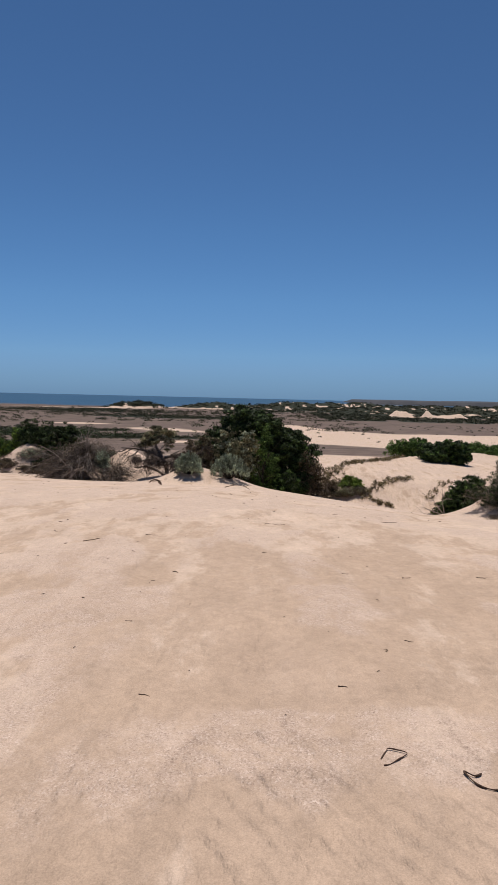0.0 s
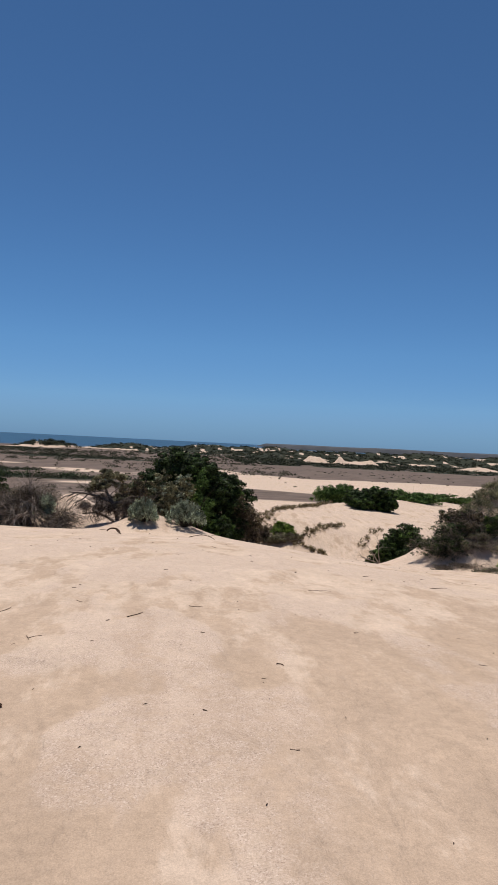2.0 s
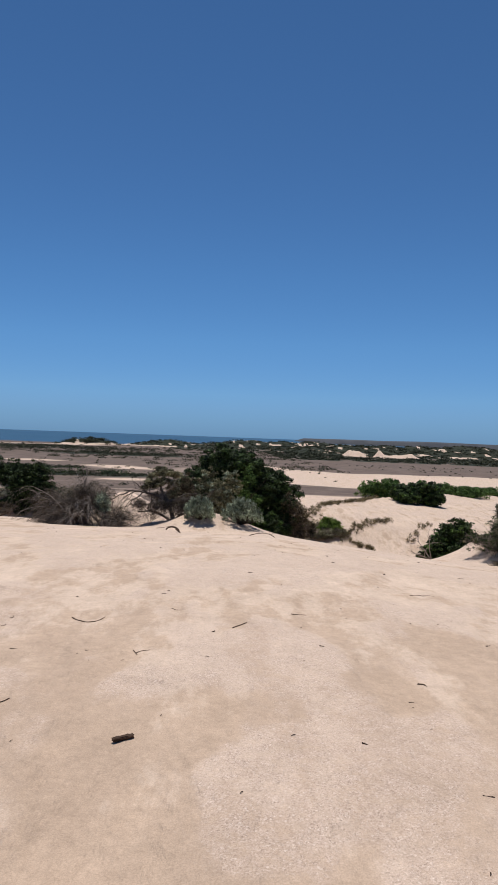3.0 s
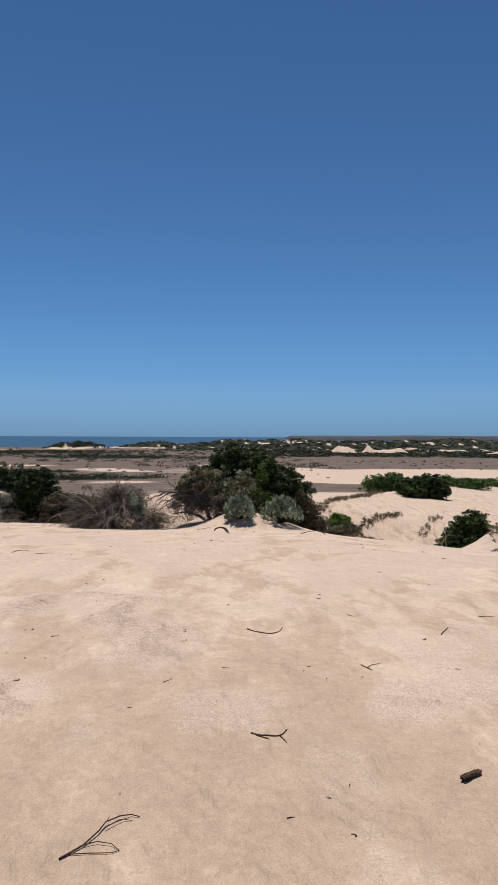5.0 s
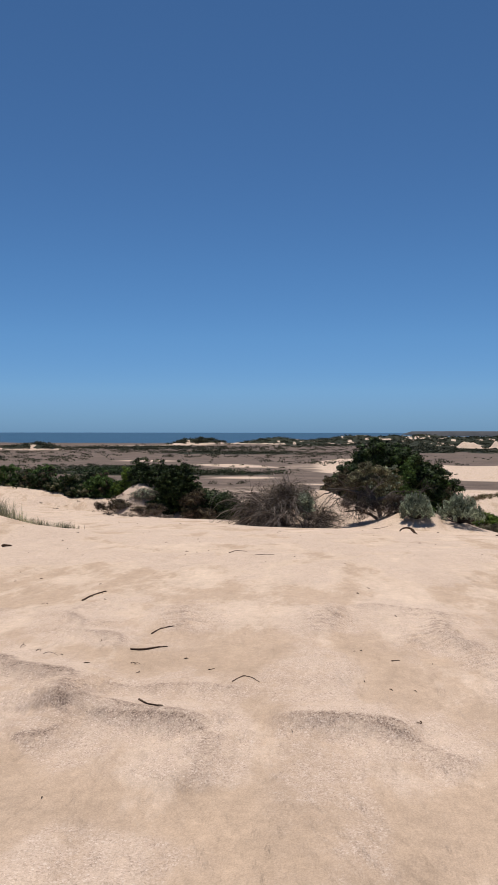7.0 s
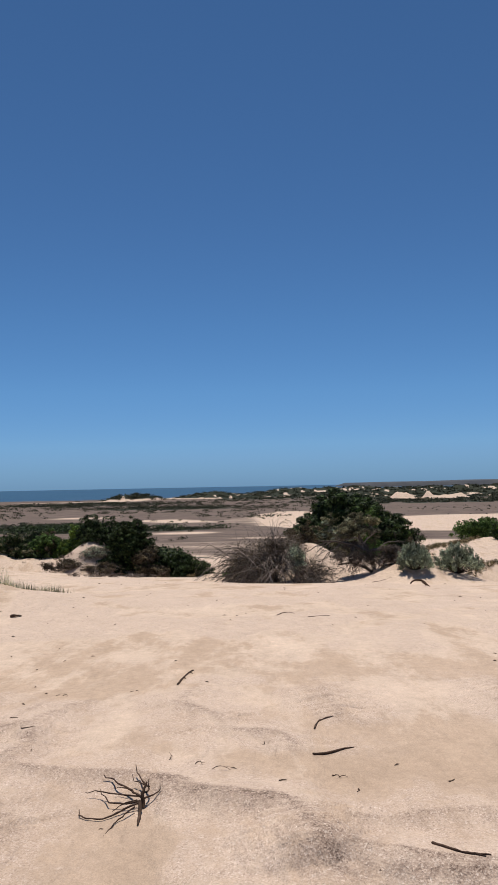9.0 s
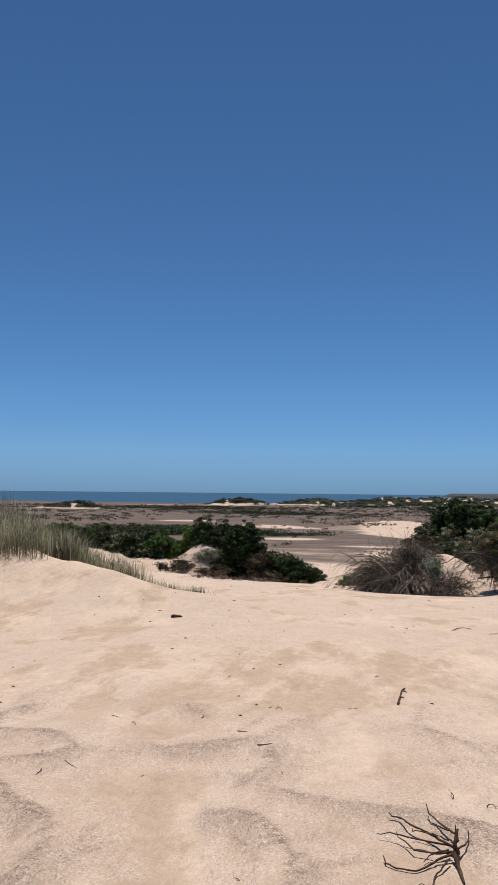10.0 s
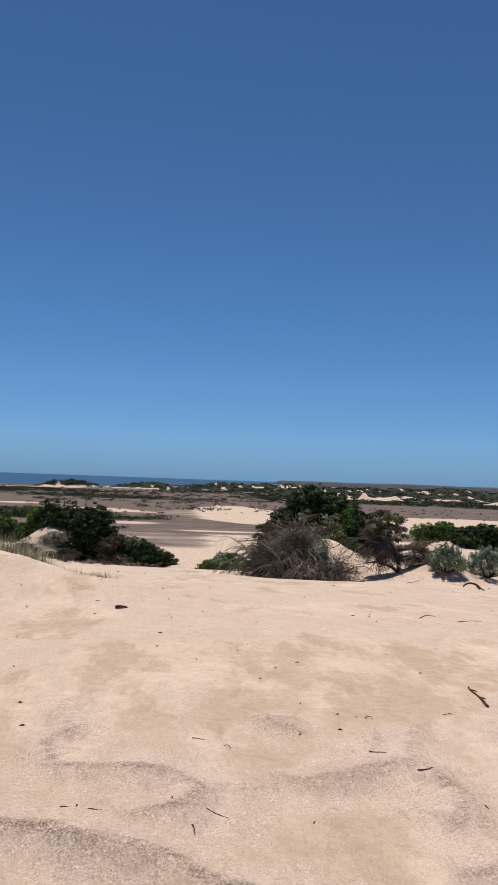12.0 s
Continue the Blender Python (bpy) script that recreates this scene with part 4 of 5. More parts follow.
rng = np.random.default_rng(61)
spots = along(rng, (-11.5, 18.9), (-13.0, 17.4), 48, 0.25) + along(rng, (-12.0, 19.2), (-16.0, 17.6), 90, 0.5) + along(rng, (-12.8, 17.0), (-14.6, 15.9), 26, 0.25)
tussocks("dune_grass", spots, 40, 0.72, 0.005, 0.10, GRASS, "tall olive marram grass on the dune", 62)
spots = along(rng, (-10.4, 19.8), (-11.8, 18.8), 40, 0.18)
tussocks("dune_grass", spots, 30, 0.34, 0.004, 0.09, GRASS, "short olive grass at the foot of the dune", 66)
spots = along(rng, (6.0, 61.5), (10.2, 68.0), 150, 0.3) + along(rng, (10.2, 68.0), (15.2, 74.5), 150, 0.35) + along(rng, (9.5, 59.0), (11.4, 60.5), 80, 0.22) + along(rng, (11.4, 60.5), (13.3, 60.8), 60, 0.2) + along(rng, (8.2, 60.4), (9.6, 58.0), 100, 0.3) + along(rng, (9.6, 58.0), (10.9, 56.5), 70, 0.15) + along(rng, (13.7, 56.6), (16.0, 60.0), 50, 0.25) + along(rng, (6.2, 62.0), (8.0, 59.8), 130, 0.5) + along(rng, (-10.2, 46.0), (-7.6, 46.8), 70, 0.25) + along(rng, (-12.4, 58.2), (-10.4, 58.6), 60, 0.3)
sprigs = np.random.default_rng(63)
spots = [p for p in spots if sprigs.random() < 0.5]
lobes = [(x, y, zat(x, y) + 0.1, s, s, s * 1.1) for (x, y), s in zip(spots, sprigs.uniform(0.09, 0.25, len(spots)))]
tagged(new("dune_sprigs", mesh_from("dune_sprigs", *leaves(sprigs, lobes, 17000, 0.045, shell=0.8, long=2.6, up=0.8), SPRIG, False)), "olive sprigs of creeping dune plants along the rim", "dune plants", kind="stuff")
spots = along(rng, (18.0, 44.0), (25.0, 43.0), 260, 1.4) + along(rng, (19.0, 41.5), (25.0, 41.0), 140, 1.4) + along(rng, (16.0, 44.8), (20.0, 44.4), 150, 0.6) + along(rng, (17.0, 42.6), (20.5, 42.6), 110, 0.6)
lobes = [(x, y, zat(x, y) + 0.08, s, s, s * 0.6) for (x, y), s in zip(spots, sprigs.uniform(0.15, 0.45, len(spots)))]
tagged(new("bank_plants", mesh_from("bank_plants", *leaves(sprigs, lobes, 52000, 0.045, shell=0.7, long=2.0, up=0.4), LEAF_OLIVE, False)), "grey-olive ground cover on a sand bank", "dune plants", kind="stuff")
spots = along(rng, (-13.4, 32.6), (-10.4, 32.3), 24, 0.3) + along(rng, (-19.5, 56.5), (-24, 60), 50, 0.9) + along(rng, (-18.0, 59.0), (-22.0, 64.0), 70, 1.1)
lobes = [(x, y, zat(x, y) + 0.03, s, s, s * 0.5) for (x, y), s in zip(spots, sprigs.uniform(0.1, 0.3, len(spots)))]
tagged(new("dry_sprigs", mesh_from("dry_sprigs", *leaves(sprigs, lobes, 5000, 0.02, shell=0.9, long=7), DRY_TWIG, False)), "dry brown sprigs strewn on the sand", "dune plants", kind="stuff")


# ---- scrub of the dunes and the plain ----
def scrub_cover(name, xs, ys, tries, keep, size, per, leaf, mat, label, seed):
    rng = np.random.default_rng(seed)
    x, y = rng.uniform(*xs, tries), rng.uniform(*ys, tries)
    ok = keep(x, y) > rng.random(tries)
    x, y = x[ok], y[ok]
    s = size * rng.uniform(0.45, 1.25, len(x))
    z = height(x, y) + 0.15 * s
    lobes = np.stack([x, y, z, s * rng.uniform(0.9, 1.7, len(x)), s, s * rng.uniform(0.4, 0.7, len(x))], 1)
    ob = new(name, mesh_from(name, *leaves(rng, lobes, per * len(x), leaf, shell=0.5), mat, False))
    return tagged(ob, label, "scrub", kind="stuff")


def cover(x, y):
    return land_cover(x, y)[1] ** 1.5


scrub_cover("near_scrub", (-62, -9), (59, 125), 3000, lambda x, y: cover(x, y) * ramp(-x, 9 + (y - 55) * 0.12, 14 + (y - 55) * 0.12) * ramp(fbm(x / 7, y / 7, 3, 77), -0.35, 0.05), 1.2, 84, 0.13, LEAF_DARK, "dark green scrub covering the back of the dunes", 71)
scrub_cover("near_scrub", (-62, -9), (62, 125), 560, lambda x, y: cover(x, y) * ramp(-x, 9 + (y - 55) * 0.12, 14 + (y - 55) * 0.12) * ramp(fbm(x / 7, y / 7, 3, 77), -0.35, 0.05), 1.2, 84, 0.13, LEAF_OLIVE, "olive scrub among darker bushes", 72)
scrub_cover("plain_scrub", (-125, -12), (180, 320), 2600, lambda x, y: np.maximum(cover(x, y), 0.06 * bell(x, y, -32, 230, 14, 50)), 1.1, 44, 0.26, FAR_LEAF, "dark low scrub on the sandy plain", 73)
scrub_cover("plain_scrub", (-115, -12), (228, 276), 1500, lambda x, y: np.clip(bell(x, y, -66, 250, 26, 8) + bell(x, y, -30, 252, 11, 6), 0, 1) * ramp(fbm(x / 9, y / 9, 3, 81), -0.3, 0.05), 3.2, 48, 0.34, LEAF_DARK, "dark green scrub strip on the plain", 82)
scrub_cover("plain_scrub", (-300, 60), (320, 640), 9000, lambda x, y: np.maximum(cover(x, y), 0.05 + 0.3 * ramp(fbm(x / 45, y / 22, 3, 80), 0.0, 0.2)), 1.9, 22, 0.42, FAR_LEAF, "dark low scrub on the brown plain", 74)
scrub_cover("hill_scrub", (-330, 520), (470, 860), 22000, lambda x, y: cover(x, y) * 0.75, 1.6, 12, 0.7, FAR_LEAF, "dark scrub on the far coastal hills", 75)
scrub_cover("hummock_scrub", (-140, -80), (694, 722), 420, lambda x, y: np.clip(1.5 * bell(x, y, -110, 709, 26, 11), 0, 1) * ramp(fbm(x / 7, y / 9, 3, 79), -0.05, 0.1), 2.9, 40, 0.6, FAR_LEAF, "dark bushes on a white sand hummock", 78)
scrub_cover("hummock_scrub", (-230, -165), (486, 512), 260, lambda x, y: np.clip(1.3 * bell(x, y, -198, 500, 28, 10), 0, 1) * ramp(fbm(x / 7, y / 9, 3, 83), -0.1, 0.1), 2.8, 44, 0.5, FAR_LEAF, "dark bushes on a low sand hummock", 84)
scrub_cover("flat_tussocks", (-20, 160), (200, 430), 900, lambda x, y: 0.05 + 0.5 * bell(x, y, 60, 318, 60, 6) + 0.8 * bell(x, y, 112, 400, 30, 36), 0.55, 12, 0.3, FAR_LEAF, "single small tussocks on the sand flat", 76)


# ---- far headland ----
def headland():
    """A long flat-topped cape: sloping top, cliff and toe."""
    m, nt, b = material("hazed_cape_rock", 0.95, 0.1)
    tc = nt.nodes.new("ShaderNodeTexCoord")
    # bluish grey: the haze of distance is put into the rock's colour
    nt.links.new(rgb_ramp(nt, noise_tex(nt, tc.outputs["Object"], 0.012, 6, 0.7), [(0.3, (0.062, 0.066, 0.075)), (0.7, (0.10, 0.10, 0.105))]), b.inputs["Base Color"])
    n, verts, faces = 90, [], []
    for k in range(n):
        u = k / (n - 1)
        x = 380 + 2300 * u
        y = 2600 + 14 * math.sin(k * 1.7) - 500 * u * u
        top = -6.5 + 3.0 * min(1.0, u * 5) + 1.0 * math.sin(k * 0.37) * min(1, u * 6)
        if k == 0:
            top = SEA - 1
        elif k == 1:
            x = 385
        for px, py, pz in ((x - 10, y - 26, SEA - 2), (x - 5, y - 14, SEA + 2.5), (x, y, top - 1.2), (x + 4, y + 30, top), (x + 30, y + 500, top + 1.5), (x + 30, y + 900, SEA - 2)):
            verts.append((px, py, pz))
    for k in range(n - 1):
        for j in range(5):
            a = k * 6 + j
            faces.append((a, a + 6, a + 7, a + 1))
    return tagged(new("headland", mesh_from("headland", verts, faces, m)), "long low dark headland with a cliff at its tip", "headland", kind="structure")


headland()


# ---- driftwood and twigs lying on the near sand ----
def lay(rng, x, y, length, turn, radius, bend=0.15, forks=0, rise=0.0, steps=9):
    """A stick along the sand from x, y: points with radius, in metres round its foot."""
    a, px, py, out = radians(turn), 0.0, 0.0, []
    z0 = gz(x, y)
    curve = rng.normal() * bend
    for k in range(steps + 1):
        t = k / steps
        r = 0.6 * radius * (1 - 0.55 * t) * (0.7 + 0.6 * rng.random())
        lift = rise * math.sin(math.pi * t) * length
        out.append((px, py, gz(x + px, y + py) - z0 + r * 0.75 + lift, r))
        a += curve / steps * 4 + rng.normal() * (bend * 0.7 + 0.06)
        px, py = px + math.cos(a) * length / steps, py + math.sin(a) * length / steps
    paths = [out]
    for k in range(forks):
        i = rng.integers(3, steps - 1)
        bx, by, bz, br = out[i]
        side = a + rng.choice((-1, 1)) * rng.uniform(0.5, 1.1)
        paths.append([(bx + math.cos(side) * s * length * 0.35, by + math.sin(side) * s * length * 0.35, bz + 0.10 * s * length * rng.random(), br * (0.9 - 0.6 * s)) for s in (0, 0.33, 0.66, 1.0)])
    return paths


STICKS = 0


def stick(x, y, length, turn=0.0, radius=0.004, bend=0.15, forks=0, rise=0.0, name="twig", label="dark brown dry twig lying on the sand"):
    global STICKS
    STICKS += 1
    rng = np.random.default_rng(500 + STICKS)
    ob = new(name, mesh_from(name, *tube(lay(rng, x, y, length, turn, radius, bend, forks, rise), 6), DRIFT))
    ob.location = (x, y, gz(x, y))
    return tagged(ob, label, "twig", "twigs on the sand")


def bent_stick(x0, y0, paths, radius, label):
    """A crooked stick: each path runs through bends given in metres from its foot, tapering to the tip."""
    rng = np.random.default_rng(int(1000 * abs(x0 * y0)))
    z0, tubes = gz(x0, y0), []
    for n, pts in enumerate(paths):
        p = np.array([pts[0], *pts, pts[-1]], dtype=float)
        path = []
        for a, b, c, d in zip(p, p[1:], p[2:], p[3:]):
            for u in (0.0, 0.25, 0.5, 0.75):
                q = 0.5 * (2 * b + (c - a) * u + (2 * a - 5 * b + 4 * c - d) * u * u + (3 * b - a - 3 * c + d) * u ** 3)
                r = radius * (0.7 if n else 1.0) * rng.uniform(0.75, 1.15) * (1 - 0.5 * len(path) / (4.0 * len(pts)))
                path.append((q[0], q[1], gz(x0 + q[0], y0 + q[1]) - z0 + r * 0.8, r))
        path.append((p[-1][0], p[-1][1], gz(x0 + p[-1][0], y0 + p[-1][1]) - z0 + 0.002, radius * 0.35))
        tubes.append(path)
    ob = new("twig", mesh_from("twig", *tube(tubes, 6), DRIFT))
    ob.location = (x0, y0, z0)
    return tagged(ob, label, "twig", "twigs on the sand")


# longer sticks
bent_stick(-2.94, 8.28, (((0.000, 0.000), (0.051, -0.071), (0.162, -0.183), (0.245, -0.099), (0.277, 0.021),),), 0.005, "long thin stick bent upwards at its end on sand")
bent_stick(-3.09, 6.06, (((0.000, 0.000), (0.063, -0.026), (0.135, -0.036), (0.179, 0.035),), ((0.132, -0.035), (0.146, -0.075), (0.158, -0.125),), ((0.023, -0.022), (0.080, -0.068),),), 0.005, "forked brown stick lying on sand")
bent_stick(-1.58, 7.74, (((0.000, 0.000), (0.065, 0.119), (0.125, 0.216),),), 0.005, "straight thin stick lying on sand")
bent_stick(-6.16, 8.88, (((0.000, 0.000), (0.044, 0.146), (0.135, 0.211),),), 0.0055, "curved dark stick on shell grit")
bent_stick(-6.21, 8.42, (((0.000, 0.000), (0.108, 0.057), (0.239, 0.129),),), 0.0075, "thick straight dark stick on shell grit")
bent_stick(-5.87, 7.22, (((0.000, 0.000), (0.056, -0.113), (0.116, -0.158), (0.164, -0.179),), ((0.090, -0.133), (0.142, -0.187),),), 0.0055, "bent dark stick below a sand ridge")
bent_stick(-5.41, 7.61, (((0.000, 0.000), (0.033, 0.109), (0.063, 0.154), (0.119, 0.085), (0.160, 0.015),),), 0.0035, "thin arched twig lying on sand")
bent_stick(-7.09, 10.14, (((0.000, 0.000), (0.029, 0.202), (0.060, 0.446), (0.088, 0.524),), ((0.029, 0.202), (0.052, 0.159),), ((0.060, 0.446), (0.088, 0.388),),), 0.0085, "knotty piece of dark driftwood")
bent_stick(-2.31, 7.12, (((0.000, 0.000), (0.024, -0.080), (0.038, -0.125),), ((0.027, -0.067), (0.068, -0.018), (0.117, -0.008),),), 0.004, "small forked twig lying on sand")
stick(-6.15, 14.3, 0.3, 40, 0.008, 0.15, 0, 0.06, label="curved stick far out on the sand")
stick(-5.75, 14.1, 0.28, 20, 0.008, 0.2, 1, label="bent stick far out on the sand")
stick(-0.6, 21.2, 0.85, 8, 0.02, 0.25, 3, 0.10, label="dry branched twig below the saltbush")
stick(-9.75, 14.56, 0.15, 10, 0.034, 0.12, 1, 0.06, label="dark lump of driftwood on sand")
stick(-9.9, 32.0, 0.9, 10, 0.03, 0.25, 2, 0.15, label="dark root at the dune shrub's foot")
stick(-11.6, 32.0, 0.9, -12, 0.03, 0.3, 2, 0.15, label="black dead branch before the dark shrub")
stick(-3.2, 24.2, 0.7, 25, 0.015, 0.3, 1, label="grey fallen branch below the mound")
stick(-4.3, 24.8, 0.6, -5, 0.012, 0.3, 1, label="grey fallen branch below the mound")
# small pieces: x, y, length, turn
for x, y, length, turn in ((1.40, 6.12, 0.07, 20), (2.0, 6.1, 0.08, -20), (0.92, 6.25, 0.06, -35), (-0.65, 4.84, 0.05, 5), (-0.64, 6.0, 0.03, 0), (1.35, 10.9, 0.10, -5), (1.08, 4.46, 0.06, -10), (0.93, 4.24, 0.06, 40)):
    stick(x, y, length, turn, 0.006 if length > 0.06 else 0.004, 0.3, 1)
for x, y, length, turn in ((-0.38, 3.64, 0.06, -5), (0.6, 3.72, 0.05, 20), (0.45, 9.42, 0.14, 10), (1.98, 9.8, 0.10, 0), (-2.23, 9.25, 0.05, 60), (-2.1, 8.54, 0.07, 50), (-1.03, 8.43, 0.14, 10), (0.33, 9.44, 0.16, -8)):
    stick(x, y, length, turn, 0.006, 0.3)
for x, y, length, turn in ((1.88, 9.83, 0.13, 0), (-0.5, 6.31, 0.07, 5), (0.27, 7.19, 0.05, 0), (-1.27, 10.8, 0.05, 40), (-1.75, 7.62, 0.05, -5), (-0.98, 7.14, 0.04, 0), (-1.05, 5.35, 0.03, 0), (-4.43, 8.22, 0.06, 10)):
    stick(x, y, length, turn, 0.007, 0.25)
for x, y, length, turn in ((-3.02, 5.25, 0.03, 20), (-2.8, 5.08, 0.03, 0), (-3.18, 7.15, 0.05, 40), (-2.65, 7.13, 0.03, 0), (-3.44, 7.89, 0.06, -5), (-3.43, 8.15, 0.10, 80), (-3.54, 6.92, 0.08, 50), (-6.48, 8.58, 0.03, 30)):
    stick(x, y, length, turn, 0.005, 0.25)
for x, y, length, turn in ((-4.41, 7.08, 0.06, -40), (-6.41, 7.99, 0.04, 60), (-6.04, 7.95, 0.04, -40), (-5.6, 7.98, 0.05, 30), (-6.14, 8.14, 0.04, 10), (-10.02, 14.93, 0.06, 0), (-8.08, 9.23, 0.09, -4), (-7.93, 8.95, 0.09, -35)):
    stick(x, y, length, turn, 0.006, 0.25)
for x, y, length, turn in ((-6.97, 8.33, 0.09, 70), (-6.83, 8.27, 0.06, 100), (-6.74, 8.15, 0.10, 40), (-6.11, 8.12, 0.05, -60), (-7.39, 10.02, 0.03, 0), (-7.92, 9.95, 0.06, 0), (-7.49, 16.17, 0.06, 0), (-8.78, 9.43, 0.05, 0)):
    stick(x, y, length, turn, 0.004, 0.3, 1, 0.2)
for x, y, length, turn in ((-8.96, 8.44, 0.09, -60), (-8.9, 8.6, 0.10, -10), (-8.94, 9.51, 0.07, 0), (-8.37, 9.59, 0.04, 30), (-7.97, 9.96, 0.04, 10), (-9.36, 8.57, 0.06, 0), (-9.47, 8.6, 0.04, 20), (-7.43, 10.0, 0.03, 0)):
    stick(x, y, length, turn, 0.006 if x == -8.96 else 0.004, 0.25)


def bent_root(parent, thick, *pts, name="root"):
    """One crooked root through its joints (x, y, height), tapering to its tip."""
    rng = np.random.default_rng(len(pts) * 7 + int(1000 * thick))
    path, n = [], len(pts) - 1
    for k, (a, b) in enumerate(zip(pts, pts[1:])):
        for u in (0.0, 0.35, 0.7):
            q = np.array(a) * (1 - u) + np.array(b) * u + rng.normal(size=3) * 0.0016
            q[2] *= 0.55 if name == "root" else 1.0
            path.append((*q, thick * (1 - 0.55 * (k + u) / n) * rng.uniform(0.85, 1.15)))
    path.append((*pts[-1], thick * 0.35))
    part(name, mesh_from(name, *tube([path], 6), DRIFT), parent)


def root_tangle():
    """A dry uprooted root clump: knotty head, stub and bent roots."""
    x0, y0 = -7.03, 7.78
    root = thing("root_clump", x0, y0, gz(x0, y0), "dry dark root clump with splayed bent roots on grit", "driftwood")
    bent_root(root, 0.0105, (-0.001, -0.02, 0.0), (-0.006, 0.0, 0.045), (0.0, 0.016, 0.07), (0.01, 0.04, 0.092), name="knot")
    bent_root(root, 0.006, (-0.009, 0.015, 0.06), (-0.056, 0.073, 0.06), (-0.095, 0.142, 0.05), (-0.152, 0.208, 0.04), (-0.193, 0.291, 0.03), (-0.237, 0.301, 0.03))
    bent_root(root, 0.0035, (-0.056, 0.073, 0.06), (-0.072, 0.098, 0.07), (-0.142, 0.156, 0.05), (-0.154, 0.141, 0.04))
    bent_root(root, 0.0045, (-0.015, 0.04, 0.05), (-0.091, 0.058, 0.05), (-0.175, 0.089, 0.05), (-0.245, 0.129, 0.04), (-0.291, 0.141, 0.01))
    bent_root(root, 0.0045, (-0.019, -0.009, 0.05), (-0.073, -0.024, 0.04), (-0.158, 0.009, 0.03), (-0.189, 0.075, 0.03), (-0.217, 0.123, 0.03))
    bent_root(root, 0.005, (-0.019, -0.032, 0.05), (-0.068, -0.046, 0.03), (-0.105, -0.082, 0.015), (-0.161, -0.129, 0.01), (-0.234, -0.12, 0.01), (-0.269, -0.094, 0.015), (-0.277, -0.062, 0.02))
    bent_root(root, 0.0042, (-0.033, -0.056, 0.04), (-0.066, -0.113, 0.03), (-0.097, -0.156, 0.01), (-0.118, -0.228, 0.005), (-0.128, -0.288, 0.005))
    bent_root(root, 0.0105, (-0.016, -0.024, 0.03), (-0.006, -0.084, 0.01), (-0.001, -0.191, 0.005), name="stub")
    bent_root(root, 0.005, (0.01, 0.105, 0.08), (-0.017, 0.15, 0.08), (-0.05, 0.239, 0.07), (-0.081, 0.317, 0.07))
    bent_root(root, 0.0038, (-0.016, 0.134, 0.08), (-0.049, 0.179, 0.07), (-0.083, 0.216, 0.06))
    bent_root(root, 0.005, (0.01, 0.04, 0.085), (0.012, 0.08, 0.085), (0.01, 0.105, 0.08))
    bent_root(root, 0.0045, (0.001, -0.008, 0.07), (0.036, 0.043, 0.06), (0.06, 0.103, 0.05), (0.06, 0.113, 0.06))
    bent_root(root, 0.0035, (-0.029, 0.002, 0.05), (-0.078, -0.025, 0.05), (-0.108, -0.031, 0.03), (-0.13, -0.068, 0.01))


def bare_branch():
    """A thin bare branch with side twigs, lying flat."""
    rng = np.random.default_rng(82)
    x0, y0 = -3.82, 5.06
    z0 = gz(x0, y0)
    root = thing("bare_branch", x0, y0, z0, "thin bare branch with side twigs lying on sand", "twig")
    for name, pts in (("stem", ((0.000, 0.000, 0.004), (0.070, 0.065, 0.008), (0.115, 0.144, 0.012), (0.133, 0.197, 0.015), (0.179, 0.248, 0.012), (0.220, 0.268, 0.008), (0.252, 0.254, 0.004))),
                      ("twig", ((0.070, 0.065, 0.008), (0.117, 0.080, 0.010), (0.167, 0.066, 0.008), (0.198, 0.029, 0.003))), ("twig", ((0.028, 0.023, 0.005), (0.096, 0.015, 0.005), (0.172, 0.017, 0.004), (0.196, 0.029, 0.003))), ("twig", ((0.115, 0.144, 0.012), (0.137, 0.197, 0.018), (0.142, 0.223, 0.020))), ("twig", ((0.136, 0.166, 0.012), (0.163, 0.199, 0.012), (0.195, 0.234, 0.008), (0.225, 0.231, 0.004)))):
        n, path = len(pts), []
        for k, (px, py, h) in enumerate(pts):
            path.append((px, py, gz(x0 + px, y0 + py) - z0 + h, (0.0038 if name == "stem" else 0.0022) * (1 - 0.6 * k / n)))
        part(name, mesh_from(name, *tube([path], 6), DRIFT), root)


def root_loop(x0, y0, pts, radius, label):
    z0 = gz(x0, y0)
    p = np.array([pts[0], *pts, pts[-1]], dtype=float)
    path = []
    for a, b, c, d in zip(p, p[1:], p[2:], p[3:]):
        for u in np.linspace(0, 1, 6)[:-1]:
            q = 0.5 * (2 * b + (c - a) * u + (2 * a - 5 * b + 4 * c - d) * u * u + (3 * b - a - 3 * c + d) * u ** 3)
            path.append((q[0], q[1], gz(x0 + q[0], y0 + q[1]) - z0 + q[2] + radius, radius * (0.8 + 0.3 * math.sin(7 * len(path)))))
    ob = new("root_loop", mesh_from("root_loop", *tube([path], 7), DRIFT))
    ob.location = (x0, y0, z0)
    tagged(ob, label, "driftwood", "looped roots on the sand")


def curved_root(x0, y0):
    z0 = gz(x0, y0)
    path = [(0.17 * math.cos(a), 0.1 * math.sin(a * 0.7), 0.11 * math.sin(a) + 0.02, 0.026 * (1.15 - 0.2 * a)) for a in np.linspace(0.0, 2.9, 12)]
    ob = new("curved_root", mesh_from("curved_root", *tube([path, [(0.1, 0.02, 0.08, 0.022), (0.16, -0.08, 0.05, 0.018), (0.22, -0.14, 0.01, 0.01)]], 7), DRIFT))
    ob.location = (x0, y0, z0)
    tagged(ob, "arched brown root piece lying on sand", "driftwood")


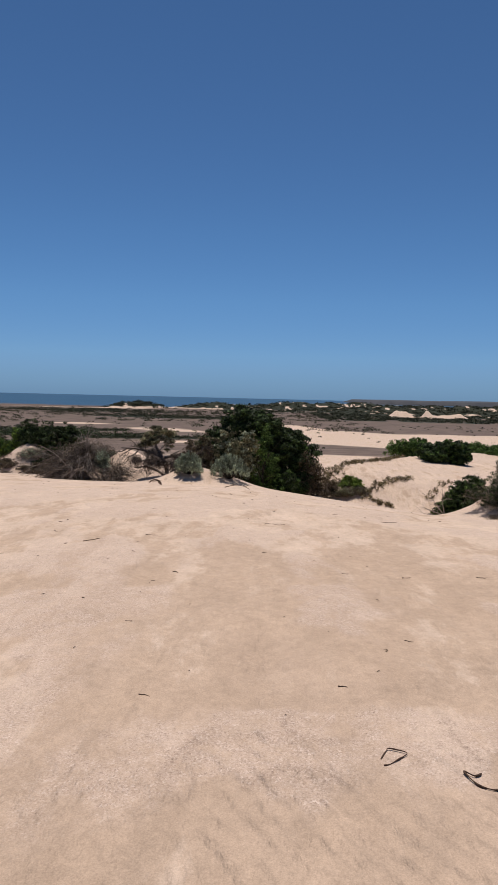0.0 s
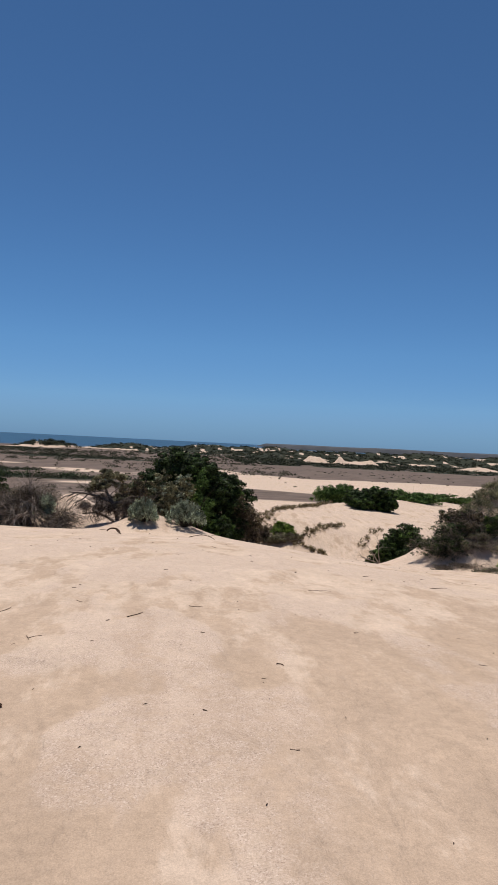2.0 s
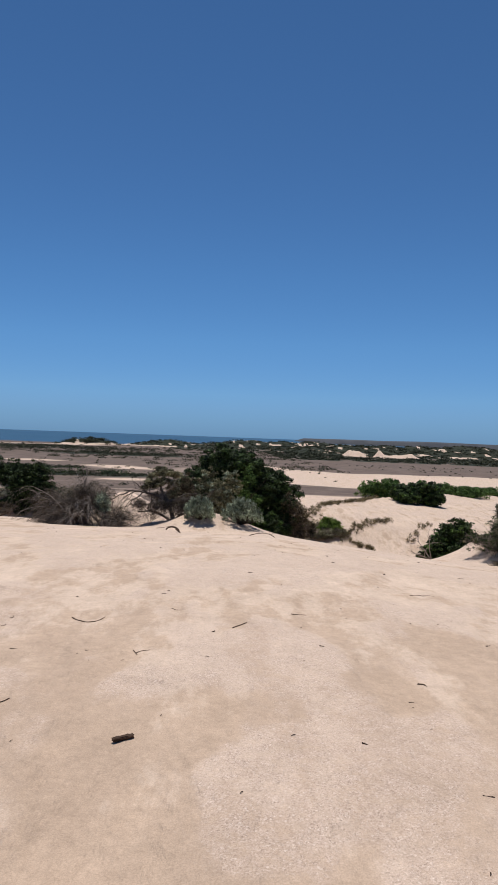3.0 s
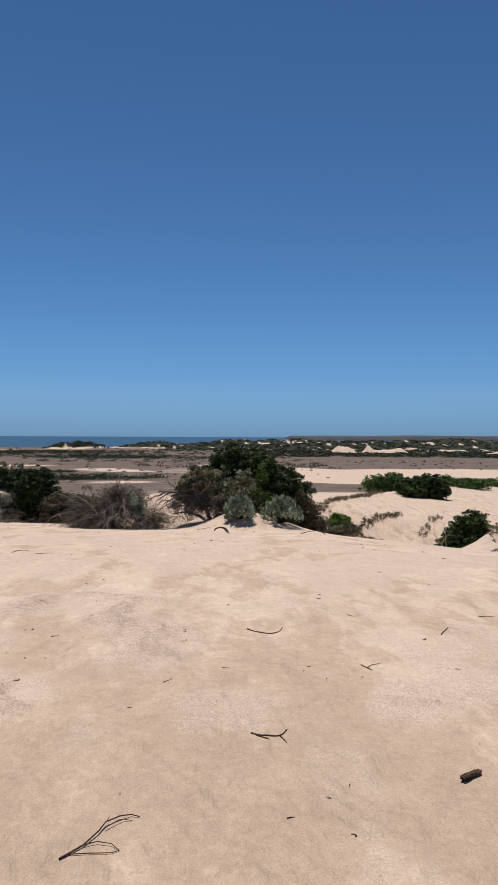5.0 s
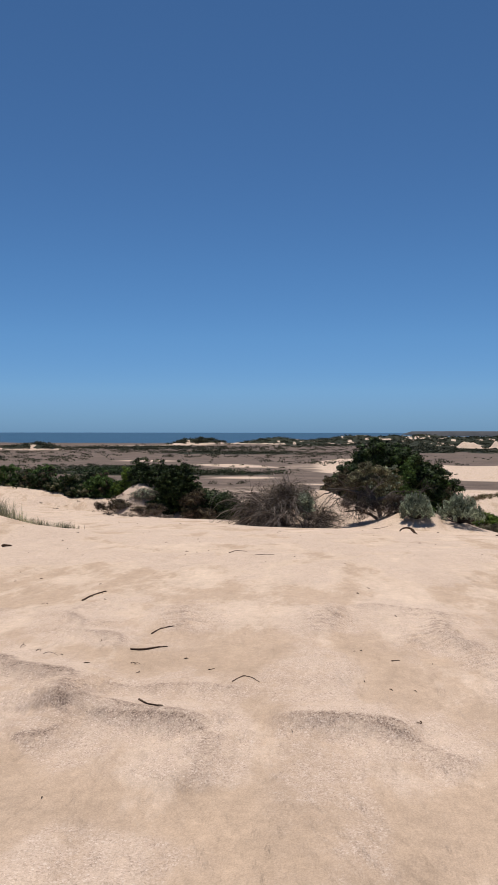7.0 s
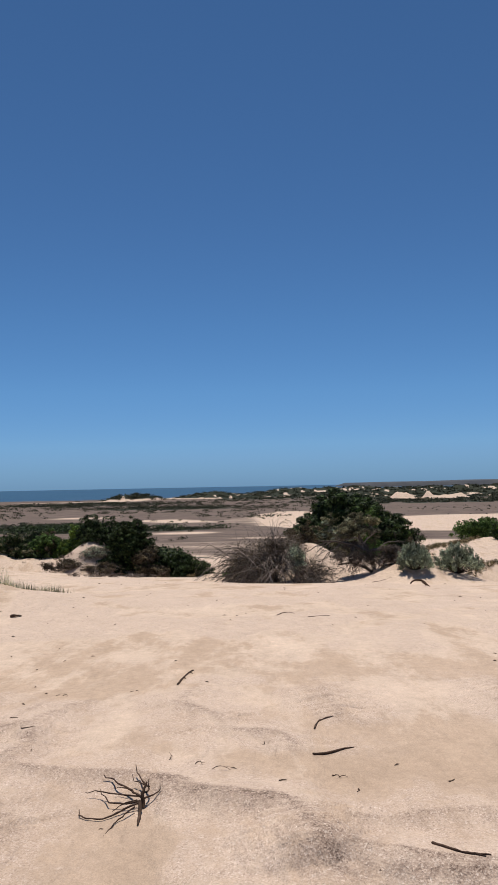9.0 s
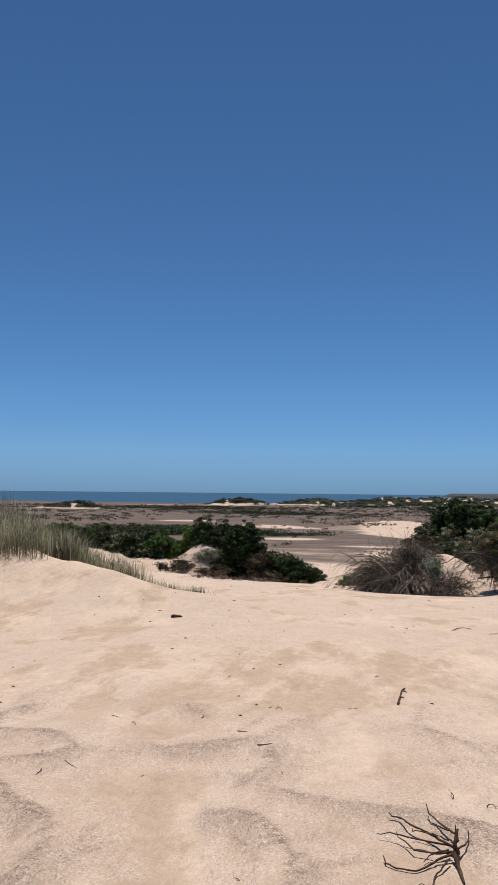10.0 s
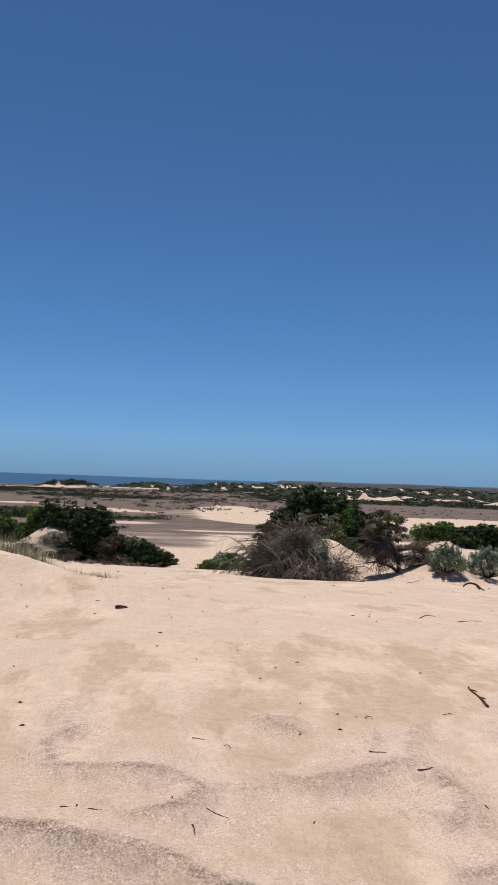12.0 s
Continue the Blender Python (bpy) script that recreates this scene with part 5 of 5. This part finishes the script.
def log_piece(x0, y0, length, turn):
    """A short weathered log: lengthwise ribs and splintered ends."""
    rng = np.random.default_rng(83)
    n, sides, verts, faces = 9, 14, [], []
    ribs = 1 + 0.14 * rng.normal(size=sides)
    for k in range(n):
        t = k / (n - 1)
        for s in range(sides):
            a = 2 * math.pi * s / sides
            r = 0.0135 * ribs[s] * (1 + 0.07 * rng.normal()) * (0.9 if k in (0, n - 1) else 1)
            end = (0.014 * rng.random() if k in (0, n - 1) else 0) * (1 if k else -1)
            verts.append((length * (t - 0.5) + end, r * 1.15 * math.cos(a), 0.011 + r * 0.95 * math.sin(a)))
    for k in range(n - 1):
        for s in range(sides):
            a, b = k * sides + s, k * sides + (s + 1) % sides
            faces.append((a, b, b + sides, a + sides))
    me = mesh_from("log", verts, faces, DRIFT, False)
    bmx = bmesh.new()
    bmx.from_mesh(me)
    bmx.verts.ensure_lookup_table()
    bmx.faces.new([bmx.verts[s] for s in range(sides)][::-1])
    bmx.faces.new([bmx.verts[(n - 1) * sides + s] for s in range(sides)])
    bmx.to_mesh(me)
    bmx.free()
    ob = new("log", me)
    ob.matrix_world = pose(x0, y0, gz(x0, y0), 0, 0, turn)
    tagged(ob, "short weathered dark brown log piece on sand", "driftwood")


root_tangle()
bare_branch()
root_loop(0.68, 2.95, ((0.000, 0.000, 0.000), (0.027, 0.052, 0.000), (0.048, 0.071, 0.004), (0.108, 0.030, 0.004), (0.064, -0.013, 0.000), (0.028, -0.039, 0.000), (0.001, -0.045, 0.000)), 0.003, "thin dark looped root on sand")
root_loop(1.04, 2.84, ((0.000, 0.000, 0.000), (-0.034, -0.028, 0.003), (-0.066, -0.005, 0.004), (-0.056, -0.060, 0.003), (-0.035, -0.100, 0.000), (0.004, -0.119, 0.000), (0.050, -0.107, 0.000)), 0.0045, "thick dark looped root on sand")
curved_root(-2.62, 21.4)
log_piece(-2.21, 5.53, 0.095, 30)


# ---- plant crumbs strewn over the sand ----
def crumbs():
    rng = np.random.default_rng(91)
    paths = []
    for k in range(270):
        y = rng.uniform(2.5, 17) if k < 215 else rng.uniform(14, 26)
        x = -4.2 + rng.uniform(-0.6, 0.6) * (5 + 0.9 * y)
        s = rng.uniform(0.004, 0.015) * (1 + 0.12 * max(y - 6, 0))
        a = rng.uniform(0, math.pi)
        z = gz(x, y)
        paths.append([(x - math.cos(a) * s, y - math.sin(a) * s, z + 0.002, 0.0012), (x, y, z + 0.005, (0.0022 + 0.0005 * max(y - 6, 0)) * rng.uniform(0.5, 1.3)), (x + math.cos(a) * s, y + math.sin(a) * s, z + 0.002, 0.001)])
    tagged(new("plant_crumbs", mesh_from("plant_crumbs", *tube(paths, 4), DRIFT)), "tiny dark plant crumbs strewn over the sand", "litter", kind="stuff")


crumbs()
